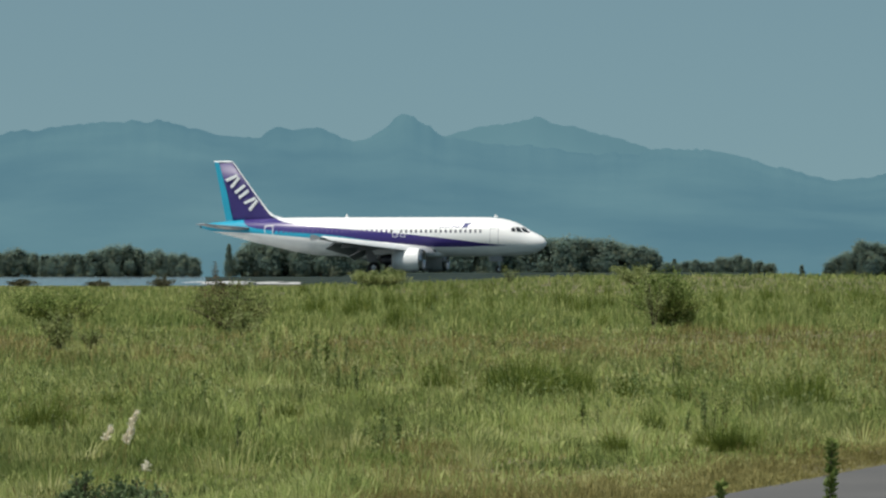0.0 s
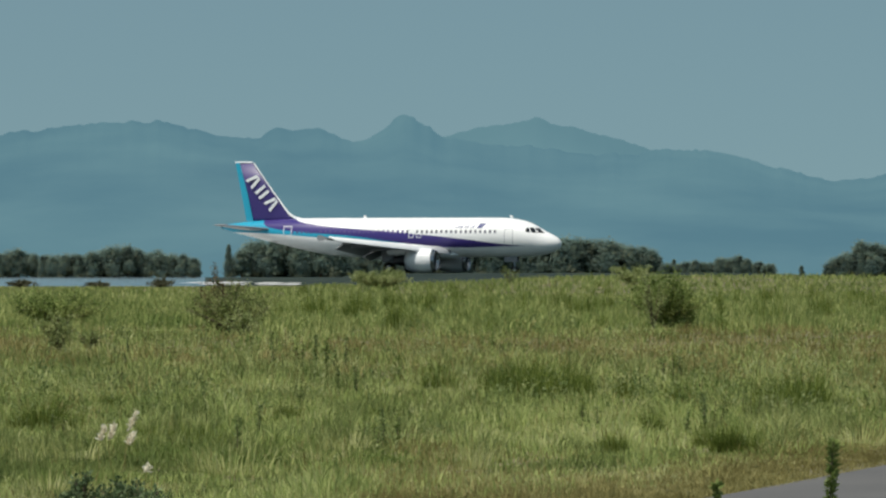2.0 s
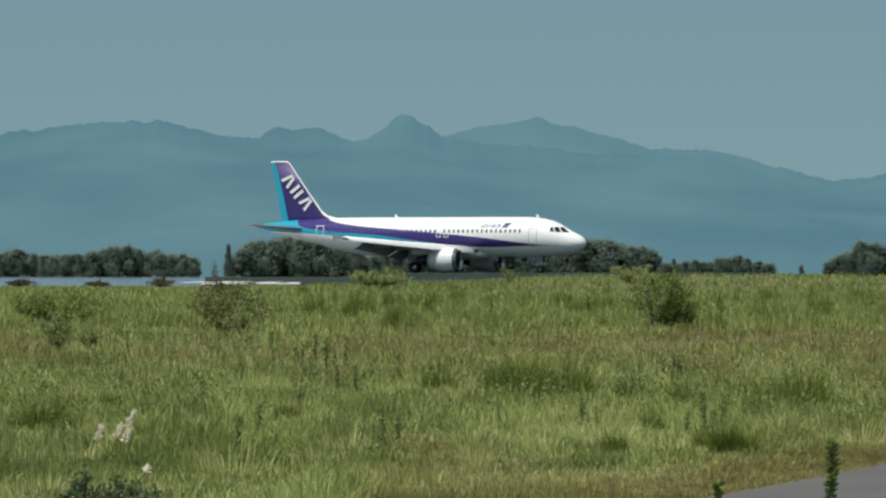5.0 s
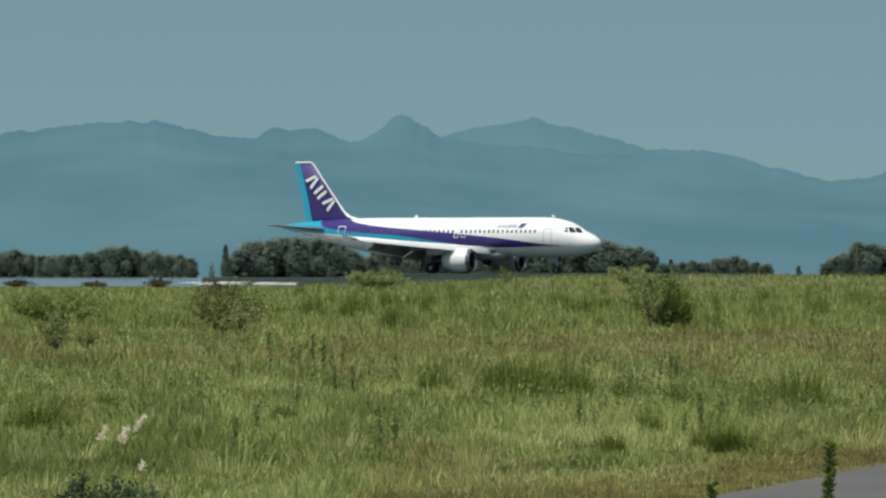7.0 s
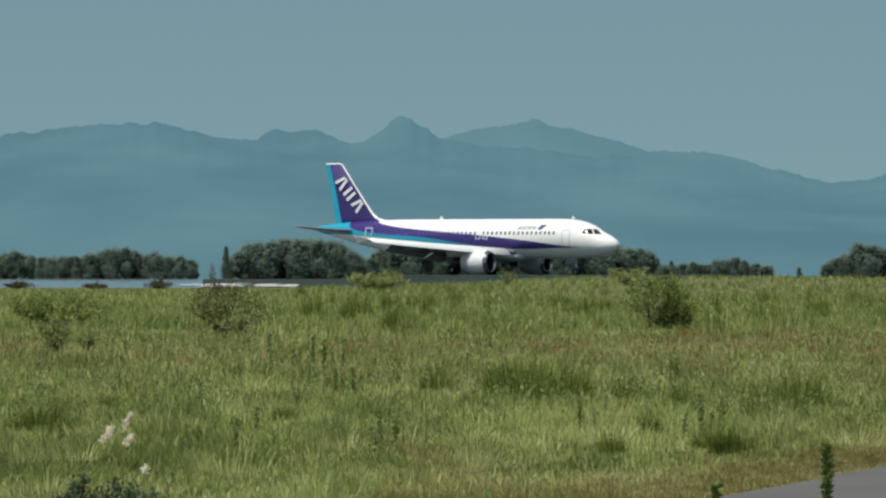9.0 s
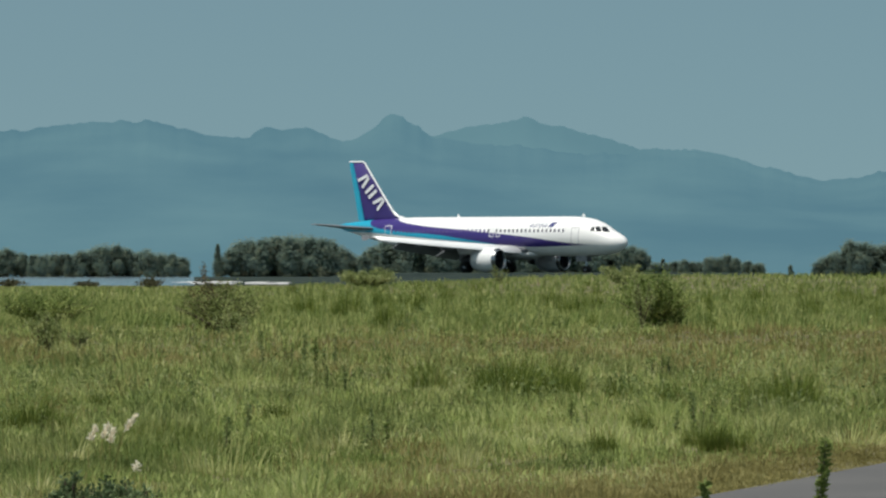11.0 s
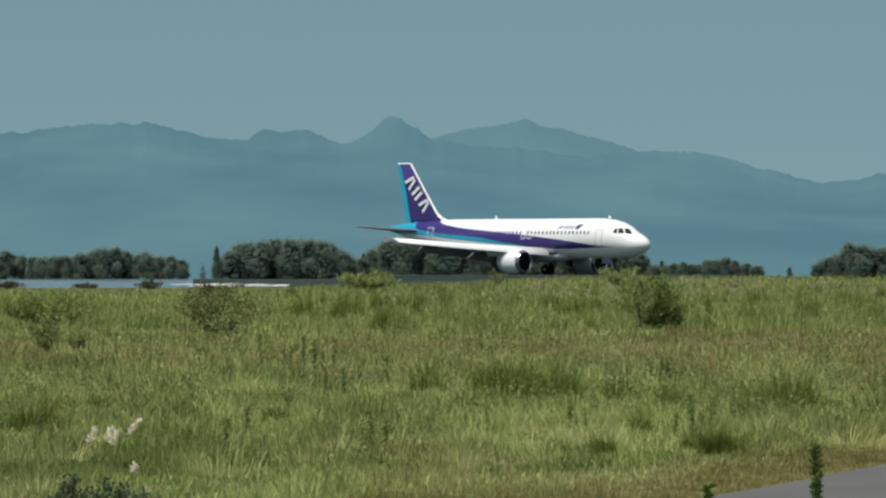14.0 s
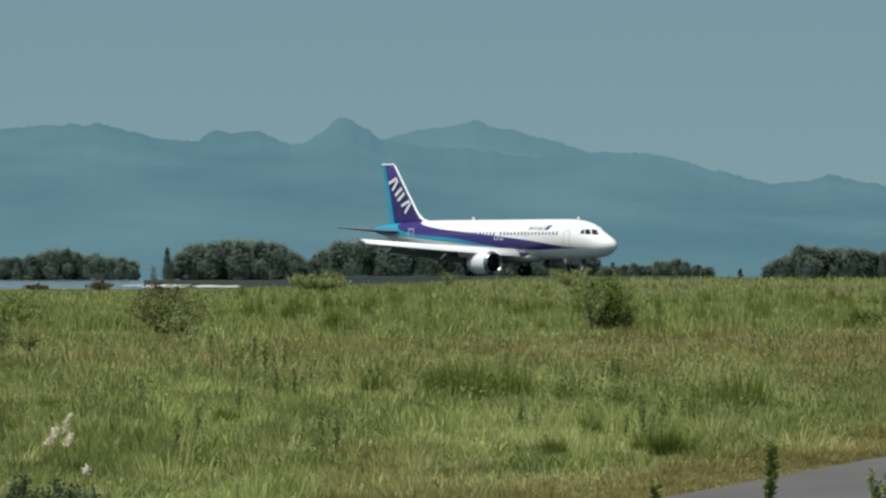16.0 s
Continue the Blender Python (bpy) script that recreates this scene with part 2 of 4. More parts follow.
def lie(x, y):
    """Height of the ground: flat apron and lane, a slightly uneven meadow that swells to the east before the runway."""
    x, y = np.asarray(x, float), np.asarray(y, float)
    swell = 0.84 * np.exp(-((y - 490) / 110) ** 2) / (1 + np.exp(-(x / np.maximum(y, 1) * 1000 - 6) / 7))
    rough = (vnoise(x * 0.09, y * 0.05, 3) - 0.5) * 0.16 * np.clip((lane_side(x, y) - 0.6) / 3, 0, 1) * np.clip((610 - y) / 60, 0, 1)
    near = np.clip((588 - y) / 30, 0, 1)
    up = np.clip((x + 13) / 5, 0, 1) * np.clip((46 - x) / 14, 0, 1)
    along = np.clip((y - 588) / 25, 0, 1) * np.clip((900 - y) / 180, 0, 1)
    crown = (0.10 + 0.95 * up * up * (3 - 2 * up)) * along
    return np.maximum(swell * near, crown) + rough - 0.012 * np.clip(lane_side(x, y), -1, 0.0)


def ground_sheet():
    ys = np.concatenate([-np.geomspace(4800, 100, 14), np.linspace(-80, 30, 12), np.linspace(34, 120, 60), np.linspace(124, 640, 120), np.linspace(680, 1400, 19), np.linspace(1600, 4950, 12)])
    xs = np.concatenate([-np.geomspace(4800, 60, 22), np.linspace(-56, 70, 85), np.geomspace(76, 4800, 22)])
    gx, gy = np.meshgrid(xs, ys)
    z = lie(gx, gy) - 0.02 - 0.2 * np.clip((gy - 572) / 8, 0, 1) * np.clip((1140 - gy) / 20, 0, 1) - np.clip(0.02 * (gy - 1142), 0, 14)
    n = len(xs)
    v = np.stack([gx.ravel(), gy.ravel(), z.ravel()], 1)
    f = [(j * n + i, j * n + i + 1, (j + 1) * n + i + 1, (j + 1) * n + i) for j in range(len(ys) - 1) for i in range(n - 1)]
    return tagged(part("ground", (v, f), SOIL, smooth=True), "uneven meadow soil under summer grass", "ground", kind="structure")


def slab(x0, x1, y0, y1, z0, z1):
    v = [(x, y, z) for z in (z0, z1) for x, y in ((x0, y0), (x1, y0), (x1, y1), (x0, y1))]
    return v, [(3, 2, 1, 0), (4, 5, 6, 7), (0, 1, 5, 4), (1, 2, 6, 5), (2, 3, 7, 6), (3, 0, 4, 7)]


ground_sheet()


def laid(xs, ys, lift, oblique=0.0):
    """A paved sheet that follows the ground; its cross joints may run obliquely."""
    gx, gy = np.meshgrid(xs, ys)
    gx = gx * (1 + oblique * (gy - 600) / 600)
    n = len(xs)
    v = np.stack([gx.ravel(), gy.ravel(), lie(gx, gy).ravel() + lift], 1)
    return v, [(j * n + i, j * n + i + 1, (j + 1) * n + i + 1, (j + 1) * n + i) for j in range(len(ys) - 1) for i in range(n - 1)]


RUN_Y = np.concatenate([np.linspace(570, 640, 29), np.linspace(645, 1124, 96)])
tagged(part("runway", laid(np.concatenate([np.linspace(-900, -100, 9), np.linspace(-95, -22.5, 40)]), RUN_Y, 0.0, 1.0), RUNWAY, smooth=True), "smooth asphalt runway beyond the grass, tinted pale blue for a sky mirage", "runway", kind="structure")
# The runway's eastern part, coloured dark to paint in the mirrored trees.
tagged(part("taxiway", laid(np.concatenate([np.linspace(-22.5, 95, 60), np.linspace(100, 900, 9)]), RUN_Y, 0.0, 1.0), TREE_REFLECTION, smooth=True), "matt paving under the airliner, painted as dark as the mirrored trees", "taxiway", kind="structure")


def lane():
    a, d = ROAD_A, ROAD_D
    side = Vector((d.y, -d.x))
    v, f = [], []
    for k, s in enumerate(np.linspace(-90, 60, 31)):
        for w, z in ((0.0, -0.1), (0.0, 0.012), (2.6, 0.045), (5.2, 0.012), (5.2, -0.1)):
            q = a + d * float(s) + side * w
            v.append((q.x, q.y, z))
    for k in range(30):
        for j in range(4):
            f.append((k * 5 + j, k * 5 + j + 1, k * 5 + j + 6, k * 5 + j + 5))
    return tagged(part("lane", (v, f), ASPHALT), "narrow worn grey asphalt lane along the meadow", "road", kind="structure")


lane()
for x0, x1, y0, y1 in [(-23.0, -18.6, 597, 609), (-17.8, -13.6, 599, 612), (-24.4, -20.5, 622, 690), (-18.9, -16.6, 628, 670), (-15.7, -14.3, 622, 650), (-26.5, -25.4, 640, 690)]:
    tagged(part("runway_marking", laid(np.linspace(x0, x1, 14), np.linspace(y0, y1, 20), 0.012), PALE), "sunlit white painted marking on the runway", "marking", "runway markings", "structure")


# ---- mountains ----
def range_mesh(trend, summits, d0, d1, seed, span=(-420, 420)):
    """A range: the trend of its crest (bearing, height, both in thousandths) and the summits that stand on it (bearing, rise, half widths)."""
    bs = np.concatenate([np.linspace(span[0], -95, 40), np.linspace(-93, 110, 320), np.linspace(113, span[1], 40)])
    ds = np.linspace(d0, d1, 36)
    fine = np.interp(np.linspace(span[0], span[1], 1681), *zip(*trend))
    fine = np.convolve(np.pad(fine, 6, mode="edge"), np.ones(13) / 13, "valid")
    crest = np.interp(bs, np.linspace(span[0], span[1], 1681), fine)
    for b, h, wa, wb in summits:
        u = np.where(bs < b, (b - bs) / wa, (bs - b) / wb)
        crest = crest + h * np.exp(-0.7 * np.abs(u) ** 1.7)
    crest = crest + (vnoise(bs * 0.45, bs * 0 + 1, seed) - 0.5) * 0.6 + (vnoise(bs * 1.5, bs * 0 + 5, seed) - 0.5) * 0.36 + (vnoise(bs * 3.1, bs * 0 + 9, seed) - 0.5) * 0.12
    broad = np.convolve(np.pad(crest, 20, mode="edge"), np.ones(41) / 41, "valid")
    v = []
    for j, d in enumerate(ds):
        q = j / (len(ds) - 1)
        spur = ((vnoise(bs * 0.11 + q * 2.6 + 80, bs * 0.06 + q * 2.4 + 40, seed + 2) - 0.5) * 1.5 + (vnoise(bs * 0.34 - q * 4.5 + 160, bs * 0.22 + q * 5.2 + 90, seed + 3) - 0.5) * 0.8) * q * (1 - q)
        high = np.maximum((broad + (crest - broad) * q ** 2.5) * q ** 0.75 + spur, 0) if j else bs * 0 - 2
        v.append(np.stack([d * bs / 1000, bs * 0 + d, EYE + d / 1000 * high], 1))
    m = len(bs)
    f = [(j * m + i, j * m + i + 1, (j + 1) * m + i + 1, (j + 1) * m + i) for j in range(len(ds) - 1) for i in range(m - 1)]
    return np.concatenate(v), f


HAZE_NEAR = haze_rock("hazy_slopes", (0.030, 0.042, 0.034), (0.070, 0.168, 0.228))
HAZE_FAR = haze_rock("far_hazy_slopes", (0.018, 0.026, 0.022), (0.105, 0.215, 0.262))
TREND = [(-420, 15), (-200, 17), (-100, 18.5), (-70, 20), (-56, 20.6), (-31, 20.2), (-14, 19.6), (4, 19.7), (13, 19.3), (24.6, 17.9), (36, 17.6), (46, 17.2),
         (55, 15.4), (62, 13.7), (80, 13.2), (110, 14.5), (220, 16), (420, 14)]
SUMMITS = [(-66, 1.2, 4, 3), (-59.5, 0.9, 2.5, 4), (-46, 2.9, 11, 8), (-26.2, 1.5, 1.8, 2.6), (-19.8, 2.6, 3.6, 2.5),
           (-6.1, 4.0, 3.9, 4.6), (-6.1, 0.5, 2.0, 2.2), (38, 1.4, 6, 6), (46, 0.4, 3, 4), (71.5, 1.6, 5, 5)]
FAR_TREND = [(-420, 6), (-30, 10), (0, 19.5), (9, 21.4), (20, 21.2), (30, 19.6), (36, 17), (60, 9), (420, 6)]
FAR_SUMMITS = [(15.2, 1.6, 7, 9), (15.4, 0.8, 1.5, 1.5), (3, 1.2, 6, 5)]
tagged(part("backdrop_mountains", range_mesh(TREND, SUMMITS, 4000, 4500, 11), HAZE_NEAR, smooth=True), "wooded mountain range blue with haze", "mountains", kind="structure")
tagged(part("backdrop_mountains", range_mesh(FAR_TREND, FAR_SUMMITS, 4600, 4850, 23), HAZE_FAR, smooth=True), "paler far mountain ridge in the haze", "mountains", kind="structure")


# ---- leaves and blades as meshes ----
def quick_mesh(name, verts, tris, mat):
    me = bpy.data.meshes.new(name)
    me.vertices.add(len(verts))
    me.vertices.foreach_set("co", np.asarray(verts, np.float32).ravel())
    me.loops.add(tris.size)
    me.loops.foreach_set("vertex_index", tris.astype(np.int32).ravel())
    me.polygons.add(len(tris))
    me.polygons.foreach_set("loop_start", np.arange(0, tris.size, 3, dtype=np.int32))
    me.update(calc_edges=True)
    me.materials.append(mat)
    return me


def leaf_cloud(name, at, out, size, mat, rng, long=1.7, droop=0.0, tiled=False):
    """Folded leaves at places, each pointing roughly outwards, or lying like tiles on the crown's outside."""
    n = len(at)
    face = out + rng.normal(0, 0.3, (n, 3))
    if tiled:
        out = 3 * np.cross(face, rng.normal(0, 1, (n, 3)))
    d = out + rng.normal(0, 0.55, (n, 3))
    d[:, 2] -= droop
    d /= np.linalg.norm(d, axis=1, keepdims=True) + 1e-9
    side = np.cross(d, face if tiled else rng.normal(0, 1, (n, 3)))
    side /= np.linalg.norm(side, axis=1, keepdims=True) + 1e-9
    up = np.cross(side, d)
    s = (size * rng.uniform(0.6, 1.35, n))[:, None]
    v = np.stack([at, at + d * s * long * 0.5 + side * s * 0.5 + up * s * 0.12, at + d * s * long, at + d * s * long * 0.5 - side * s * 0.5 + up * s * 0.12], 1).reshape(-1, 3)
    k = np.arange(n)[:, None] * 4
    tris = np.concatenate([k + np.array([0, 1, 2]), k + np.array([0, 2, 3])], 0)
    return quick_mesh(name, v, tris, mat)


def blades(name, x, y, high, wide, lean, turn, mat, rng, z=None):
    """Bent tapering blades of grass."""
    n = len(x)
    z = lie(x, y) - 0.03 if z is None else z
    base = np.stack([x, y, z], 1)
    bend = np.stack([np.cos(turn), np.sin(turn), np.zeros(n)], 1) * (lean * high)[:, None]
    face = rng.uniform(0, math.pi, n)
    side = np.stack([np.cos(face), np.sin(face) * 0.6, np.zeros(n)], 1) * wide[:, None] * 0.5
    rise = np.zeros((n, 3))
    rise[:, 2] = high
    v = np.stack([base - side, base + side, base + rise * 0.6 + bend * 0.35 - side * 0.8, base + rise * 0.6 + bend * 0.35 + side * 0.8,
                  base + rise * (1 - 0.25 * np.minimum(lean, 1))[:, None] + bend], 1).reshape(-1, 3)
    k = np.arange(n)[:, None] * 5
    tris = np.concatenate([k + np.array([0, 1, 3]), k + np.array([0, 3, 2]), k + np.array([2, 3, 4])], 0)
    return quick_mesh(name, v, tris, mat)


# ---- trees along the far side of the runway ----
def tree(seed, high, wide, lobes, label, slim=False):
    rng = np.random.RandomState(seed)
    root = new("tree")
    trunk = [((0, 0, -0.1), 0.17), ((0.05, 0.02, high * 0.3), 0.13), ((-0.04, 0.05, high * 0.6), 0.08), ((0, 0, high * 0.85), 0.03)]
    pieces = [tube([q for q, _ in trunk], [r for _, r in trunk], 7)]
    at, out = [], []
    for k in range(lobes):
        a = rng.uniform(0, 6.28)
        h = rng.uniform(0.08, 0.86)
        reach = (0.06 if slim else 0.62) * wide / 2 * rng.uniform(0.3, 1.0) * (1 - 0.55 * h)
        c = np.array([math.cos(a) * reach, math.sin(a) * reach, h * high])
        pieces.append(tube([(0, 0, max(0.25, h * 0.75) * high * 0.8), (c[0] * 0.6, c[1] * 0.6, c[2] * 0.92), tuple(c)], [0.06, 0.04, 0.015], 5))
        r = np.array([1, 1, 1.15]) * ((wide * 0.21 if not slim else wide * 0.34 * (1.0 - h) + 0.09) * rng.uniform(0.6, 1.25))
        n = 220 if slim else 160
        d = rng.normal(0, 1, (n, 3))
        d /= np.linalg.norm(d, axis=1, keepdims=True)
        at.append(c + d * r * rng.uniform(0.35, 1.2, (n, 1)))
        whole = (at[-1] - np.array([0, 0, high * 0.35])) / np.array([wide, wide, high]) * 2.4
        out.append(d * 0.55 + whole + np.array([0, 0, 0.25]))
    at = np.concatenate(at)
    at[:, 2] = np.clip(at[:, 2], 0.12, high)
    part("trunk", merge(*pieces), BARK, root)
    part("crown", leaf_cloud("crown", at, np.concatenate(out), np.full(len(at), 0.18 if slim else 0.32), HAZYTREELEAF, rng, 1.4, tiled=True), None, root)
    return tagged(root, label, "tree", "trees beyond the runway")


BROAD = "dense dark green broadleaf tree beyond the runway"
kinds = [tree(101 + k, 6.0, w, n, BROAD) for k, (w, n) in enumerate([(4.6, 24), (5.4, 26), (4.0, 20), (5.0, 24), (3.6, 18)])]
rng = np.random.RandomState(5)
placed = 0
# outline of each group of trees: bearing and height of the tops
WOODS = [
    [(-80, 4.8), (-70, 4.1), (-66.8, 4.9), (-64, 3.6), (-61, 4.2), (-57.5, 3.7), (-53.5, 5.0), (-50.8, 5.4), (-48.4, 4.9), (-47.3, 4.0), (-45.3, 4.8), (-43, 4.0), (-41.3, 4.2), (-39.4, 3.2), (-38, 2.2)],
    [(-33.6, 2.8), (-32.4, 4.4), (-29.6, 6.1), (-26.6, 6.7), (-22.6, 6.9), (-19.8, 7.1), (-17.8, 6.7), (-16.2, 5.9), (-14.6, 5.8), (-13.2, 4.5), (-12.4, 3.3), (-11.3, 4.0), (-10.4, 3.8), (-9.6, 5.0), (-8.4, 6.1), (-4, 6.9),
     (6, 7.0), (14, 6.5), (24, 6.6), (27, 6.2), (30, 5.3), (32.6, 4.8), (34.3, 3.6), (35.4, 2.4), (37, 2.6), (39.8, 2.9), (41.6, 2.3), (43.8, 3.5), (46.6, 3.8), (48.8, 2.6), (51.4, 2.5), (53, 1.8)],
    [(60.8, 2.3), (61.7, 3.7), (63.8, 4.3), (66.5, 6.7), (68, 5.8), (70, 5.2), (74, 5.5), (80, 5.0), (90, 5.4)]]
for outline in WOODS:
    b0, b1 = outline[0][0], outline[-1][0]
    n = max(2, int((b1 - b0) / 1.6))
    for row in (0, 1):
        for k in range(n):
            q = (k + 0.5 * row + rng.uniform(-0.25, 0.25)) / max(n - 1, 1)
            if not 0 <= q <= 1:
                continue
            b = b0 + (b1 - b0) * q
            h = float(np.interp(b, *zip(*outline))) * rng.uniform(1.0, 1.15) * (1 - 0.05 * row)
            x, y = bear(b, 1128 + 6 * row + rng.uniform(-3, 3))
            sc = h / 6.0
            t = kinds[placed] if placed < len(kinds) else copy_thing(kinds[placed % len(kinds)], pose(0, 0, 0))
            broad = max(sc, 0.6) * rng.uniform(1.0, 1.4)
            t.matrix_basis = pose(x, y, 0, 0, 0, rng.uniform(0, 360)) @ Matrix.Diagonal((broad, broad, sc, 1))
            placed += 1
spire = tree(140, 6.6, 3.0, 34, "slim dark conifer standing at the end of the tree line", True)
spire.matrix_basis = pose(*bear(-33.8, 1126), 0)
for b, sc in ((-70, 0.72), (-63.2, 0.66), (-44.6, 0.74), (-41.2, 0.62), (-57.4, 0.7), (-10.6, 0.78), (-9.0, 0.72), (29.5, 0.9), (36.5, 0.55), (46.6, 0.56), (66.2, 1.06), (73.5, 0.86), (79.2, 0.82)):
    t = copy_thing(spire, pose(0, 0, 0))
    t.matrix_basis = pose(*bear(b, 1127), 0, 0, 0, 31 * b) @ Matrix.Diagonal((0.9, 0.9, sc, 1))
    tagged(t, "slim dark conifer among the broadleaf trees")
lone = copy_thing(kinds[2], pose(0, 0, 0))
lone.matrix_basis = pose(*bear(56.7, 1130), 0, 0, 0, 40) @ Matrix.Diagonal((0.36, 0.36, 0.36, 1))
tagged(lone, "small lone bushy tree between two groups of trees")


# ---- the airliner: local x forward from the main gear, y to port, z up ----
NOSE_X = 17.7
F_X = [0, 0.12, 0.35, 0.7, 1.2, 1.7, 2.3, 3.0, 3.8, 4.8, 6.0, 7.5, 23, 25, 27, 29, 31, 33, 35, 36.6, 37.4]
F_TOP = [3.2, 3.5, 3.72, 3.95, 4.2, 4.42, 4.8, 5.2, 5.5, 5.72, 5.84, 5.87, 5.87, 5.87, 5.86, 5.82, 5.74, 5.62, 5.44, 5.26, 5.1]
F_BOT = [3.0, 2.78, 2.55, 2.34, 2.13, 2.0, 1.9, 1.82, 1.77, 1.74, 1.73, 1.73, 1.73, 1.86, 2.18, 2.62, 3.1, 3.6, 4.1, 4.5, 4.75]
F_WID = [0.1, 0.4, 0.66, 0.92, 1.2, 1.4, 1.58, 1.74, 1.85, 1.93, 1.97, 1.975, 1.975, 1.95, 1.86, 1.68, 1.42, 1.1, 0.74, 0.42, 0.2]


def hull(aft, ang, off=0.0):
    """A point of the fuselage skin: metres aft of the nose, angle from the starboard side upwards."""
    top, bot, wid = (float(np.interp(aft, F_X, q)) for q in (F_TOP, F_BOT, F_WID))
    return Vector((NOSE_X - aft, -(wid + off) * math.cos(ang), (top + bot) / 2 + ((top - bot) / 2 + off) * math.sin(ang)))


def angle_at(aft, z):
    top, bot = float(np.interp(aft, F_X, F_TOP)), float(np.interp(aft, F_X, F_BOT))
    return math.asin(max(-1, min(1, (z - (top + bot) / 2) / ((top - bot) / 2))))


def skin_patch(corners, port=False, off=0.012, n=4):
    """A thin plate that follows the skin, from four (aft, z) corners."""
    v, f = [], []
    for layer in (off, -0.01):
        for i in range(n + 1):
            for j in range(n + 1):
                p, q = i / n, j / n
                a = [corners[0][k] * (1 - p) * (1 - q) + corners[1][k] * p * (1 - q) + corners[2][k] * p * q + corners[3][k] * (1 - p) * q for k in (0, 1)]
                w = hull(a[0], angle_at(*a), layer)
                v.append((w.x, -w.y if port else w.y, w.z))
    m = n + 1
    f = [(i * m + j, (i + 1) * m + j, (i + 1) * m + j + 1, i * m + j + 1) for i in range(n) for j in range(n)]
    edge = [i * m for i in range(n)] + [n * m + j for j in range(n)] + [(n - i) * m + n for i in range(n)] + [n - j for j in range(n)]
    k = m * m
    f += [(edge[e], edge[(e + 1) % len(edge)], edge[(e + 1) % len(edge)] + k, edge[e] + k) for e in range(len(edge))]
    return v, f


def box_patch(a0, a1, z0, z1, port, off=0.012, n=3):
    return skin_patch([(a0, z0), (a1, z0), (a1, z1), (a0, z1)], port, off, n)


def door_outline(a0, a1, z0, z1, port):
    w = 0.07
    return merge(box_patch(a0, a1, z0, z0 + w, port), box_patch(a0, a1, z1 - w, z1, port),
                 box_patch(a0, a0 + w, z0 + w, z1 - w, port, n=5), box_patch(a1 - w, a1, z0 + w, z1 - w, port, n=5))


def foil(le, chord, thick, z, y, n=9, tip=0.0):
    """One wing section: a closed ring at span y. le is metres aft of the nose."""
    ring = []
    for k in range(n):
        u = (1 - math.cos(math.pi * k / (n - 1))) / 2
        ring.append((u, thick * 1.4845 * 2.2 * (math.sqrt(u) * 0.42 * (1 - u) + 0.1 * u * (1 - u))))
    pts = [(u, t) for u, t in ring] + [(u, -t * 0.75) for u, t in ring[-2:0:-1]]
    return [(NOSE_X - le - u * chord, y, z + t * chord) for u, t in pts]


def upright_foil(le, chord, thick, z, n=9):
    return [(x, w - z, z) for x, _, w in foil(le, chord, thick, z, 0, n)]


def wing(sign):
    rows = [(1.2, 11.4, 7.6, 0.13, 2.3), (1.95, 11.8, 7.0, 0.13, 2.38), (6.4, 14.1, 4.5, 0.115, 2.72), (11.0, 16.6, 3.1, 0.11, 3.08), (15.5, 19.0, 1.9, 0.10, 3.48), (17.0, 20.0, 1.4, 0.09, 3.62)]
    return loft([foil(le, c, th, z, sign * y, 11) for y, le, c, th, z in rows])


